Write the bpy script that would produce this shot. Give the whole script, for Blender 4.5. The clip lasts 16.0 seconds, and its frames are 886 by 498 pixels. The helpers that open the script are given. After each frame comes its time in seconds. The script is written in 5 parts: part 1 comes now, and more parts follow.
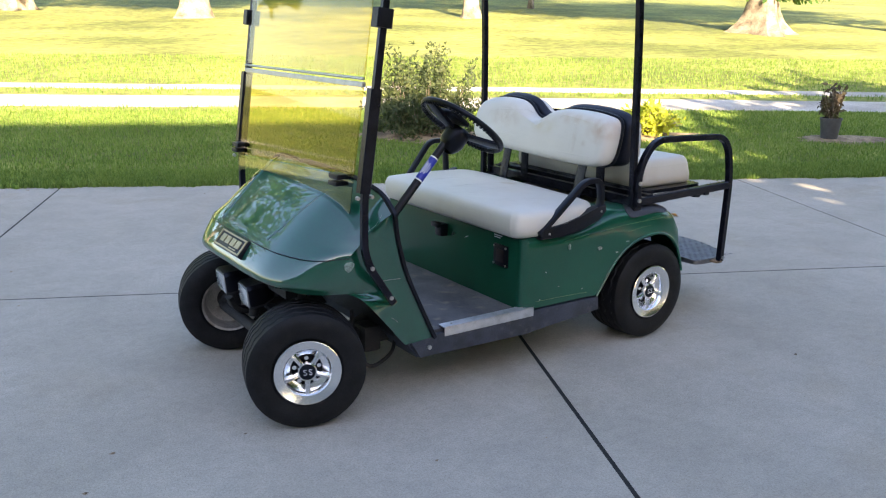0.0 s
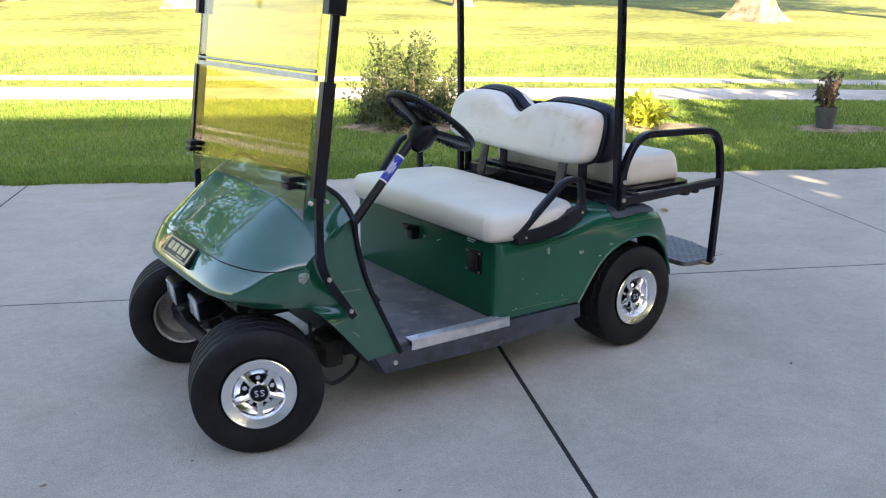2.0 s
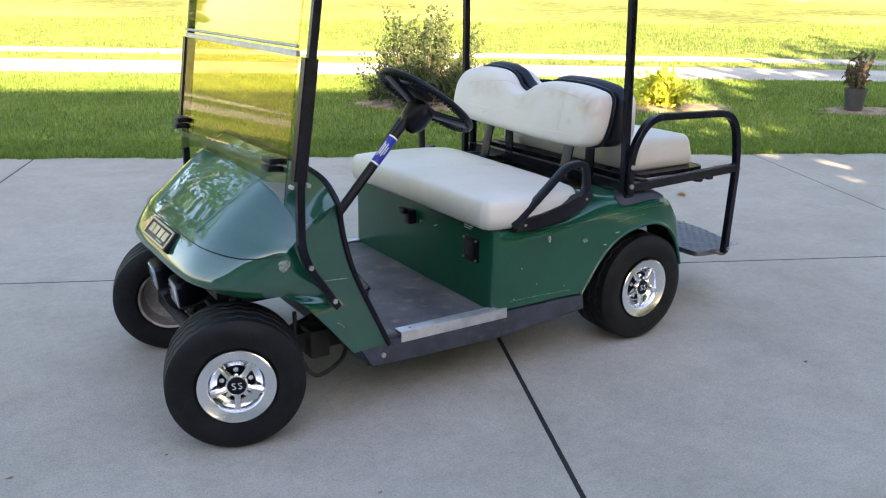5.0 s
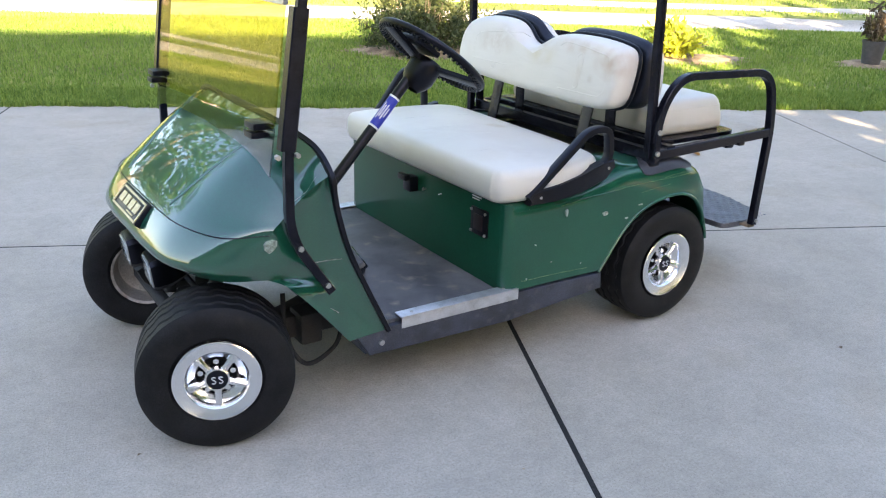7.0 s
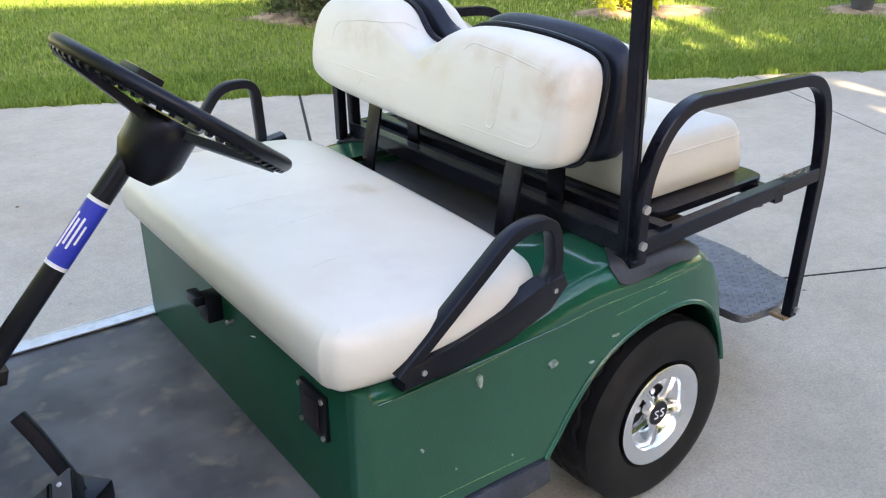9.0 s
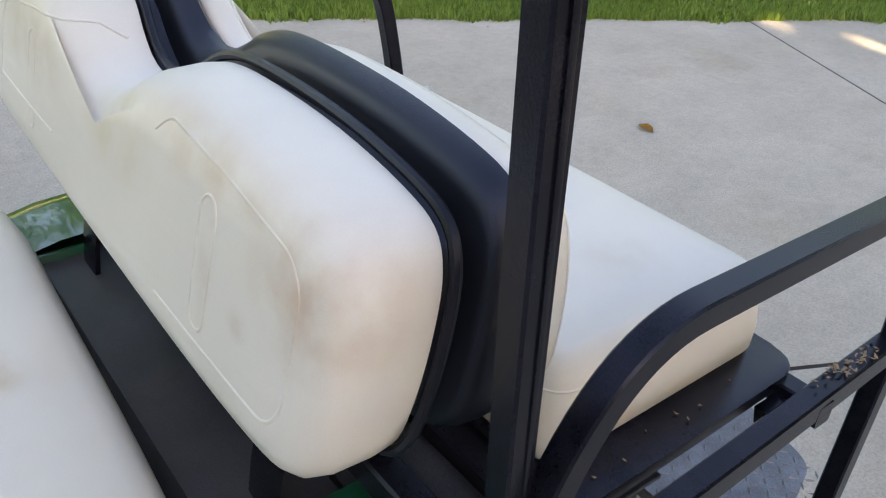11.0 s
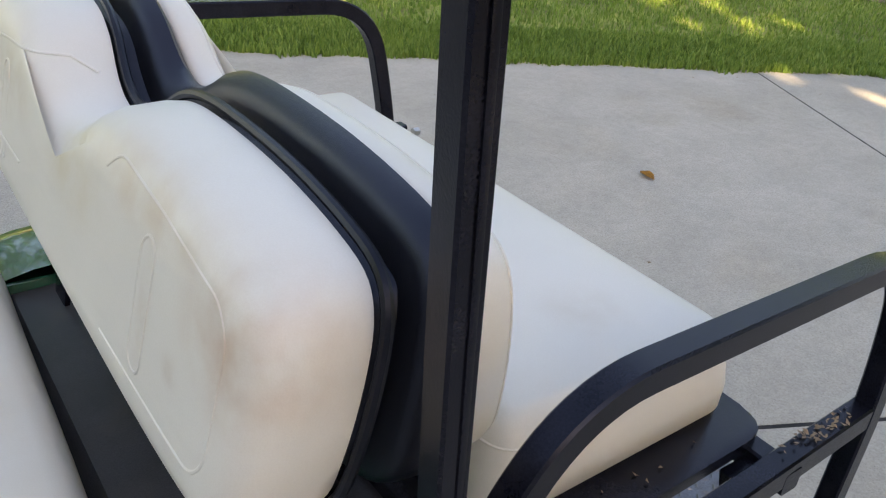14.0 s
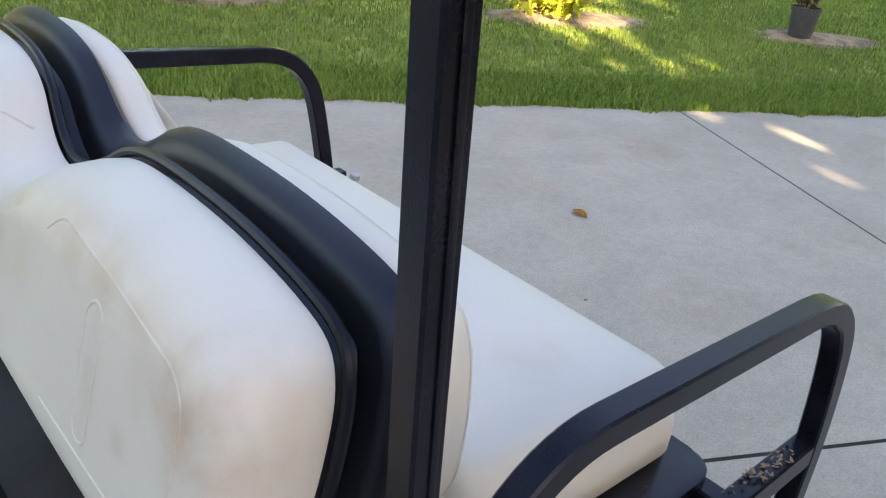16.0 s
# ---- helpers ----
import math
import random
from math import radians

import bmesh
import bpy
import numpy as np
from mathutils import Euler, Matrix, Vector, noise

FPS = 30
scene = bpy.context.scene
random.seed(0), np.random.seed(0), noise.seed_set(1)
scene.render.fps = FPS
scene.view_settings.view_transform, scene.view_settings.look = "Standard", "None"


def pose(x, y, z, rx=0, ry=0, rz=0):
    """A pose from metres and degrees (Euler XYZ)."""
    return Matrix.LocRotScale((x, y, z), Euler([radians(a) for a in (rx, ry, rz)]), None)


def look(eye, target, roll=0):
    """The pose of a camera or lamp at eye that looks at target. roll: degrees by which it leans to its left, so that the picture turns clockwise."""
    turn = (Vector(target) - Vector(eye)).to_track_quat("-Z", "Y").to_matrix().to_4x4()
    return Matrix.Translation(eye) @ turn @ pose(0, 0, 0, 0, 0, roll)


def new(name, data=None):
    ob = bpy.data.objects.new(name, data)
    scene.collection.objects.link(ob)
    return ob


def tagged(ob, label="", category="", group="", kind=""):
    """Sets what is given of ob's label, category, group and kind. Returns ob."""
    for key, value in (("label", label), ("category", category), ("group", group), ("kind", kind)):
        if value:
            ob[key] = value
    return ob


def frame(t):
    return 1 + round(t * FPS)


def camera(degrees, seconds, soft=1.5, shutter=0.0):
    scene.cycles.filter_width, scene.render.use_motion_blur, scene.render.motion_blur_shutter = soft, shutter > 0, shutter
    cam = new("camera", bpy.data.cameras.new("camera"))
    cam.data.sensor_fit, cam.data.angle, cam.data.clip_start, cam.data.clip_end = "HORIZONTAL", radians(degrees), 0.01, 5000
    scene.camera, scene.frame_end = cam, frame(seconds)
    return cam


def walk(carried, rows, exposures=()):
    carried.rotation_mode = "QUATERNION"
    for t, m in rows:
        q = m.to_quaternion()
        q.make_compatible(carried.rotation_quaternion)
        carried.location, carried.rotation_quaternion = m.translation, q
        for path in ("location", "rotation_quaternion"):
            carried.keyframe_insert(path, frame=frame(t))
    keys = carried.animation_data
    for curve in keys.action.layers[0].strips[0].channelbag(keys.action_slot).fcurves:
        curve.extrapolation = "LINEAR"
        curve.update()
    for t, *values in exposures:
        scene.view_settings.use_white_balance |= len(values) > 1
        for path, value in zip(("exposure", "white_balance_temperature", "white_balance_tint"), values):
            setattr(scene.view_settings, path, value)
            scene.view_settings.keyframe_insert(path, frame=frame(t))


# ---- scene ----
cam = camera(55.5, 16.0, soft=1.15)
PATH = [
    (0, (-1.121, -2.897, 1.349), (-0.026, -1.304, 0.836), 0.7),
    (0.5, (-1.147, -2.868, 1.359), (-0.024, -1.297, 0.841), -0.1),
    (1, (-1.106, -2.82, 1.354), (0.061, -1.281, 0.833), -0.5),
    (1.5, (-0.992, -2.78, 1.347), (0.152, -1.223, 0.828), -0.3),
    (2, (-0.897, -2.746, 1.343), (0.203, -1.165, 0.807), 0.4),
    (2.5, (-0.877, -2.658, 1.35), (0.204, -1.083, 0.758), 0.5),
    (3, (-0.866, -2.617, 1.357), (0.224, -1.049, 0.763), 0.5),
    (3.5, (-0.817, -2.649, 1.362), (0.255, -1.065, 0.779), 0.8),
    (4, (-0.782, -2.677, 1.354), (0.287, -1.087, 0.78), 0.9),
    (6.5, (-0.643, -2.563, 1.325), (0.367, -0.97, 0.66), 1.3),
    (7, (-0.587, -2.392, 1.329), (0.451, -0.837, 0.62), 1.7),
    (7.5, (-0.412, -2.203, 1.297), (0.611, -0.673, 0.514), 1.4),
    (8, (-0.163, -2.002, 1.293), (0.839, -0.471, 0.485), 1.6),
    (8.5, (0.087, -1.695, 1.301), (1.108, -0.186, 0.475), 0.6),
    (9, (0.401, -1.407, 1.279), (1.485, 0.061, 0.461), -0.2),
    (9.5, (0.696, -1.154, 1.276), (1.7, 0.342, 0.409), 1.5),
    (10, (0.931, -0.963, 1.26), (2.0, 0.447, 0.328), 1.9),
    (10.2, (1.022, -0.905, 1.255), (2.157, 0.432, 0.294), 1.8),
    (12.5, (1.293, -0.654, 1.251), (2.229, 0.738, 0.163), 6.7),
    (13, (1.291, -0.653, 1.261), (2.312, 0.706, 0.207), 6.6),
    (13.5, (1.267, -0.698, 1.261), (2.363, 0.645, 0.263), 5.3),
    (14, (1.269, -0.761, 1.259), (2.351, 0.623, 0.302), 5.4),
    (14.5, (1.187, -0.737, 1.262), (2.466, 0.512, 0.365), 4.2),
    (15, (1.097, -0.731, 1.26), (2.548, 0.312, 0.362), 2.4),
    (15.5, (1.142, -0.732, 1.269), (2.535, 0.404, 0.391), 5.9),
    (16, (1.259, -0.742, 1.27), (2.486, 0.58, 0.406), 6.3),
]
walk(cam, [(t, look(eye, target, roll)) for t, eye, target, roll in PATH], exposures=[(t, e, k, 19) for t, e, k in ((0, 2.2, 6800), (2, 2.3, 6850), (3, 2.47, 6950), (4, 2.38, 7050), (6.5, 2.58, 7150), (7.5, 2.94, 7250), (8.5, 3.15, 7450), (9, 2.86, 7700), (9.5, 2.46, 7900), (10, 2.49, 7900), (12.5, 2.38, 8300), (14, 2.31, 8150), (16, 2.37, 7600))])
from mathutils.bvhtree import BVHTree


# ---- light ----
U = Vector((0.894, -0.447, 0.0)).normalized()   # along the grass edge
V = Vector((0.447, 0.894, 0.0)).normalized()    # away from the house
EDGE, RISE = 4.25, 0.07                          # where the lawn starts, and its slope
SUN_UP = 22.0


def ground_z(v):
    if v < EDGE:
        return 0.0
    if v < 70.0:
        return RISE * (v - EDGE)
    return RISE * (70.0 - EDGE)


def uv(u, v, z=None):
    p = U * u + V * v
    return Vector((p.x, p.y, ground_z(v) if z is None else z))


world = bpy.data.worlds.new("sky")
scene.world = world
world.use_nodes = True
wn = world.node_tree.nodes
sky = wn.new("ShaderNodeTexSky")
sky.sky_type, sky.sun_disc = "NISHITA", False
sky.sun_elevation = radians(SUN_UP)
travel = (V - U * 0.12).normalized()             # the way the sunlight goes over the ground
sky.sun_rotation = math.atan2(-travel.x, -travel.y)
sky.air_density, sky.dust_density = 1.0, 1.1
world.node_tree.links.new(sky.outputs[0], wn["Background"].inputs[0])
wn["Background"].inputs[1].default_value = 0.125

sun = new("sun", bpy.data.lights.new("sun", "SUN"))
sun.data.energy, sun.data.angle, sun.data.color = 5.0, radians(0.55), (1.0, 0.85, 0.58)
sun_way = Vector((travel.x, travel.y, -math.tan(radians(SUN_UP))))
sun.matrix_world = look((0, 0, 20), Vector((0, 0, 20)) + sun_way)



# ---- materials ----
def material(name, base, rough=0.5, metal=0.0, coat=0.0, tone=0.12, scale=8.0, fine=120.0, bump=0.1, second=None, spots=None, coat_rough=0.05, gloss=0.5, coat_ior=1.65):
    """A surface with variation at two scales, a fine relief and, with spots, stains of that colour: (colour, scale, how much)."""
    m = bpy.data.materials.new(name)
    m.use_nodes = True
    n, k = m.node_tree.nodes, m.node_tree.links
    bs = n["Principled BSDF"]
    co = n.new("ShaderNodeTexCoord")
    big = n.new("ShaderNodeTexNoise")
    big.inputs["Scale"].default_value, big.inputs["Detail"].default_value = scale, 6
    k.new(co.outputs["Object"], big.inputs["Vector"])
    small = n.new("ShaderNodeTexNoise")
    small.inputs["Scale"].default_value, small.inputs["Detail"].default_value = fine, 3
    k.new(co.outputs["Object"], small.inputs["Vector"])
    ramp = n.new("ShaderNodeValToRGB")
    lo = [c * (1 - tone) for c in base]
    hi = [min(1, c * (1 + tone)) for c in base] if second is None else list(second)
    ramp.color_ramp.elements[0].color, ramp.color_ramp.elements[1].color = (*lo, 1), (*hi, 1)
    ramp.color_ramp.elements[0].position, ramp.color_ramp.elements[1].position = 0.35, 0.65
    k.new(big.outputs["Fac"], ramp.inputs["Fac"])
    mix = n.new("ShaderNodeMixRGB")
    mix.blend_type = "OVERLAY"
    mix.inputs["Fac"].default_value = min(1.0, tone * 2.5)
    k.new(ramp.outputs["Color"], mix.inputs["Color1"])
    k.new(small.outputs["Fac"], mix.inputs["Color2"])
    out = mix.outputs["Color"]
    if spots:
        colour, sscale, amount = spots
        st = n.new("ShaderNodeTexNoise")
        st.inputs["Scale"].default_value, st.inputs["Detail"].default_value = sscale, 8
        k.new(co.outputs["Object"], st.inputs["Vector"])
        sr = n.new("ShaderNodeValToRGB")
        sr.color_ramp.elements[0].position, sr.color_ramp.elements[1].position = 0.56, 0.74
        sr.color_ramp.elements[0].color, sr.color_ramp.elements[1].color = (0, 0, 0, 1), (amount, amount, amount, 1)
        k.new(st.outputs["Fac"], sr.inputs["Fac"])
        m2 = n.new("ShaderNodeMixRGB")
        m2.inputs["Color2"].default_value = (*colour, 1)
        k.new(sr.outputs["Color"], m2.inputs["Fac"])
        k.new(out, m2.inputs["Color1"])
        out = m2.outputs["Color"]
    k.new(out, bs.inputs["Base Color"])
    bs.inputs["Metallic"].default_value = metal
    bs.inputs["Specular IOR Level"].default_value = gloss
    bs.inputs["Coat IOR"].default_value = coat_ior
    bs.inputs["Coat Weight"].default_value = coat
    bs.inputs["Coat Roughness"].default_value = coat_rough
    rr = n.new("ShaderNodeMapRange")
    rr.inputs["To Min"].default_value, rr.inputs["To Max"].default_value = max(0.02, rough * 0.8), min(1, rough * 1.2)
    k.new(big.outputs["Fac"], rr.inputs["Value"])
    k.new(rr.outputs["Result"], bs.inputs["Roughness"])
    if bump:
        b = n.new("ShaderNodeBump")
        b.inputs["Strength"].default_value, b.inputs["Distance"].default_value = bump, 0.01
        k.new(small.outputs["Fac"], b.inputs["Height"])
        k.new(b.outputs["Normal"], bs.inputs["Normal"])
    return m


def vinyl():
    """Off-white vinyl: brown rub marks where people lean and sit, and soft wrinkles."""
    m = material("white_vinyl", (0.66, 0.635, 0.575), 0.42, 0, 0, 0.04, 3.5, 700, 0.05, spots=((0.54, 0.44, 0.32), 5.0, 0.20))
    n, k = m.node_tree.nodes, m.node_tree.links
    bs = n["Principled BSDF"]
    last = bs.inputs["Base Color"].links[0].from_socket
    co = n.new("ShaderNodeTexCoord")
    nz = n.new("ShaderNodeTexNoise")
    nz.inputs["Scale"].default_value, nz.inputs["Detail"].default_value = 22.0, 7
    k.new(co.outputs["Object"], nz.inputs["Vector"])
    for place, size, amount, colour in (
            ((1.42, -0.335, 0.930), (0.12, 0.080, 0.060), 0.60, (0.48, 0.31, 0.20)),
            ((1.42, -0.16, 0.965), (0.12, 0.17, 0.030), 0.45, (0.50, 0.36, 0.23)),
            ((1.42, -0.195, 0.885), (0.05, 0.014, 0.055), 0.50, (0.40, 0.28, 0.17)),
            ((1.42, -0.255, 0.868), (0.05, 0.016, 0.014), 0.40, (0.38, 0.27, 0.18)),
            ((1.42, 0.02, 0.925), (0.12, 0.09, 0.05), 0.40, (0.52, 0.42, 0.20)),
            ((1.42, 0.30, 0.930), (0.12, 0.12, 0.05), 0.45, (0.40, 0.28, 0.17)),
            ((1.28, 0.075, 0.655), (0.035, 0.050, 0.05), 0.55, (0.45, 0.34, 0.17)),
            ((1.10, 0.10, 0.655), (0.20, 0.22, 0.05), 0.22, (0.46, 0.40, 0.34)),
            ((1.12, -0.30, 0.655), (0.18, 0.14, 0.05), 0.20, (0.46, 0.40, 0.34)),
            ((1.86, -0.26, 0.785), (0.05, 0.05, 0.04), 0.30, (0.48, 0.40, 0.30))):
        mp = n.new("ShaderNodeMapping")
        mp.vector_type = "TEXTURE"
        mp.inputs["Location"].default_value, mp.inputs["Scale"].default_value = place, size
        k.new(co.outputs["Object"], mp.inputs["Vector"])
        ln = n.new("ShaderNodeVectorMath")
        ln.operation = "LENGTH"
        k.new(mp.outputs["Vector"], ln.inputs[0])
        mr = n.new("ShaderNodeMapRange")
        mr.interpolation_type = "SMOOTHSTEP"
        mr.inputs["From Min"].default_value, mr.inputs["From Max"].default_value = 1.35, 0.1
        mr.inputs["To Min"].default_value, mr.inputs["To Max"].default_value = 0.0, amount
        k.new(ln.outputs["Value"], mr.inputs["Value"])
        rag = n.new("ShaderNodeMapRange")
        rag.inputs["From Min"].default_value, rag.inputs["From Max"].default_value = 0.36, 0.66
        rag.inputs["To Min"].default_value, rag.inputs["To Max"].default_value = 0.15, 1.0
        k.new(nz.outputs["Fac"], rag.inputs["Value"])
        mu = n.new("ShaderNodeMath")
        mu.operation = "MULTIPLY"
        k.new(mr.outputs["Result"], mu.inputs[0])
        k.new(rag.outputs["Result"], mu.inputs[1])
        mx = n.new("ShaderNodeMixRGB")
        mx.inputs["Color2"].default_value = (*colour, 1)
        k.new(mu.outputs["Value"], mx.inputs["Fac"])
        k.new(last, mx.inputs["Color1"])
        last = mx.outputs["Color"]
    k.new(last, bs.inputs["Base Color"])
    wr = n.new("ShaderNodeTexNoise")
    wr.inputs["Scale"].default_value, wr.inputs["Detail"].default_value, wr.inputs["Distortion"].default_value = 9.0, 2, 0.6
    st = n.new("ShaderNodeMapping")
    st.inputs["Rotation"].default_value, st.inputs["Scale"].default_value = (0.6, 0.0, 0.0), (1.0, 0.6, 2.0)
    k.new(co.outputs["Object"], st.inputs["Vector"])
    k.new(st.outputs["Vector"], wr.inputs["Vector"])
    bp = n.new("ShaderNodeBump")
    bp.inputs["Strength"].default_value, bp.inputs["Distance"].default_value = 0.14, 0.02
    k.new(wr.outputs["Fac"], bp.inputs["Height"])
    k.new(bs.inputs["Normal"].links[0].from_socket, bp.inputs["Normal"])
    k.new(bp.outputs["Normal"], bs.inputs["Normal"])
    return m


GREEN = material("green_paint", (0.005, 0.080, 0.045), 0.30, 0.0, 1.0, 0.10, 5, 300, 0.0, spots=((0.02, 0.11, 0.07), 60, 0.12), coat_rough=0.03, gloss=0.1, coat_ior=2.0)
PANEL = material("green_panel_paint", (0.003, 0.072, 0.039), 0.42, 0.0, 0.30, 0.12, 5, 300, 0.02, spots=((0.02, 0.10, 0.06), 60, 0.12), coat_rough=0.22, gloss=0.1)
SIDE = material("green_side_paint", (0.004, 0.078, 0.043), 0.34, 0.0, 0.85, 0.10, 5, 300, 0.0, spots=((0.02, 0.11, 0.07), 60, 0.12), coat_rough=0.06, gloss=0.1)
VINYL = vinyl()
BLACK = material("black_powder_coat", (0.008, 0.008, 0.012), 0.24, 0, 0, 0.3, 20, 500, 0.05, spots=((0.022, 0.020, 0.020), 30, 0.3), gloss=0.27)
PLASTIC = material("black_plastic", (0.006, 0.006, 0.008), 0.32, 0, 0, 0.3, 12, 900, 0.08, gloss=0.32)
SHELL = material("black_textured_shell", (0.006, 0.006, 0.009), 0.36, 0, 0, 0.2, 10, 1100, 0.14, gloss=0.55)
ROCKER = material("weathered_black_rocker", (0.035, 0.042, 0.062), 0.55, 0, 0, 0.35, 14, 300, 0.1, spots=((0.12, 0.12, 0.12), 35, 0.5))
RUBBER = material("black_rubber", (0.010, 0.010, 0.011), 0.58, 0, 0, 0.3, 18, 250, 0.10, spots=((0.03, 0.029, 0.027), 24, 0.3), gloss=0.22)
# the sky's blue sheen is put into the colour of their reflections
for coat_ in (BLACK, SHELL, PLASTIC):
    coat_.node_tree.nodes["Principled BSDF"].inputs["Specular Tint"].default_value = (0.72, 0.78, 1.0, 1)
CHROME = material("chrome", (0.90, 0.90, 0.91), 0.20, 1.0, 0, 0.04, 14, 200, 0.02)
RIMDARK = material("dark_wheel_steel", (0.03, 0.03, 0.032), 0.5, 0.6, 0, 0.3, 20, 200, 0.05)
OLDRIM = material("dull_steel_rim", (0.46, 0.44, 0.40), 0.5, 0.5, 0, 0.2, 20, 200, 0.05, spots=((0.2, 0.14, 0.09), 25, 0.6))
ALU = material("aluminium_trim", (0.62, 0.63, 0.66), 0.42, 0.75, 0, 0.12, 22, 350, 0.06, spots=((0.3, 0.3, 0.3), 40, 0.4))
MAT = material("grey_floor_mat", (0.080, 0.084, 0.096), 0.58, 0, 0, 0.25, 7, 500, 0.2, second=(0.15, 0.152, 0.16), spots=((0.27, 0.235, 0.18), 16, 0.8))
WELL = material("grey_black_plastic", (0.033, 0.033, 0.037), 0.5, 0, 0, 0.3, 9, 600, 0.1, spots=((0.07, 0.06, 0.05), 12, 0.4))
STEEL = material("steel_bolt", (0.55, 0.54, 0.52), 0.35, 0.9, 0, 0.1, 60, 200, 0.05)
PLATE = material("diamond_plate_steel", (0.16, 0.165, 0.18), 0.45, 0.6, 0, 0.2, 18, 300, 0.08, spots=((0.10, 0.08, 0.06), 30, 0.5))
UNDER = material("grimy_underframe", (0.018, 0.016, 0.015), 0.7, 0, 0, 0.4, 15, 200, 0.2)
BLUE = material("blue_sticker", (0.015, 0.035, 0.42), 0.35, 0, 0, 0.05, 20, 200, 0)
PAPER = material("white_print", (0.75, 0.76, 0.80), 0.5, 0, 0, 0.05, 20, 200, 0)
MARK = material("grey_crease_mark", (0.57, 0.55, 0.50), 0.6, 0, 0, 0.2, 40, 200, 0)
STREAK = material("yellow_paint_scratch", (0.13, 0.26, 0.10), 0.6, 0, 0, 0.4, 60, 300, 0)
RUST = material("rusty_steel", (0.24, 0.16, 0.09), 0.85, 0.1, 0, 0.3, 40, 200, 0.2)
WORN = material("worn_black_steel", (0.030, 0.030, 0.036), 0.45, 0, 0, 0.3, 14, 400, 0.1, spots=((0.09, 0.085, 0.08), 22, 0.5), gloss=0.4)
SCUFF_GLINT = material("pale_scuff_and_glint", (0.22, 0.29, 0.245), 0.7, 0, 0, 0.4, 90, 300, 0.1)
GOLD = material("badge_gold", (0.55, 0.47, 0.30), 0.35, 0.6, 0, 0.08, 40, 200, 0)
LENS = material("headlight_lens", (0.62, 0.64, 0.66), 0.12, 0.35, 0.6, 0.1, 40, 300, 0.15)
RED = material("dark_receptacle", (0.018, 0.010, 0.012), 0.4, 0, 0, 0.2, 40, 200, 0)
JOINT = material("dark_joint_filler", (0.014, 0.013, 0.012), 0.9, 0, 0, 0.4, 12, 150, 0.3)
SOIL = material("bare_mulch", (0.23, 0.155, 0.095), 0.95, 0, 0, 0.35, 9, 90, 0.8, second=(0.38, 0.285, 0.185))
GRAVEL = material("pale_gravel", (0.46, 0.42, 0.36), 0.95, 0, 0, 0.2, 1.5, 45, 0.8, second=(0.60, 0.56, 0.50))
BARK = material("tree_bark", (0.20, 0.15, 0.105), 0.95, 0, 0, 0.35, 3, 30, 1.0, second=(0.38, 0.31, 0.23))
STUCCO = material("house_siding", (0.36, 0.355, 0.345), 0.8, 0, 0, 0.1, 2, 60, 0.2)
SHINGLE = material("roof_shingle", (0.12, 0.11, 0.10), 0.9, 0, 0, 0.2, 4, 60, 0.4)
FALLEN = material("dry_leaf", (0.42, 0.20, 0.03), 0.7, 0, 0, 0.3, 40, 200, 0.1)
POT = material("grey_nursery_pot", (0.055, 0.055, 0.06), 0.6, 0, 0, 0.2, 20, 200, 0.05)


def concrete():
    """Broomed concrete: broad stains, blotches, fine speckle and small dark pits."""
    m = material("broomed_concrete", (0.405, 0.365, 0.300), 0.8, 0, 0, 0.07, 0.8, 150, 0.3, second=(0.450, 0.410, 0.345), spots=((0.33, 0.265, 0.18), 1.5, 0.5))
    n, k = m.node_tree.nodes, m.node_tree.links
    bs = n["Principled BSDF"]
    last = bs.inputs["Base Color"].links[0].from_socket
    co = n.new("ShaderNodeTexCoord")
    for scale, detail, lo, hi, p0, p1 in ((5.0, 7, 0.94, 1.04, 0.36, 0.64), (26.0, 6, 0.94, 1.03, 0.36, 0.62), (110.0, 4, 0.90, 1.04, 0.36, 0.58), (260.0, 2, 0.62, 1.03, 0.28, 0.42)):
        nz = n.new("ShaderNodeTexNoise")
        nz.inputs["Scale"].default_value, nz.inputs["Detail"].default_value = scale, detail
        k.new(co.outputs["Object"], nz.inputs["Vector"])
        mr = n.new("ShaderNodeMapRange")
        mr.inputs["From Min"].default_value, mr.inputs["From Max"].default_value = p0, p1
        mr.inputs["To Min"].default_value, mr.inputs["To Max"].default_value = lo, hi
        k.new(nz.outputs["Fac"], mr.inputs["Value"])
        mx = n.new("ShaderNodeMixRGB")
        mx.blend_type = "MULTIPLY"
        mx.inputs["Fac"].default_value = 1.0
        k.new(last, mx.inputs["Color1"])
        k.new(mr.outputs["Result"], mx.inputs["Color2"])
        last = mx.outputs["Color"]
    k.new(last, bs.inputs["Base Color"])
    return m


CONCRETE = concrete()


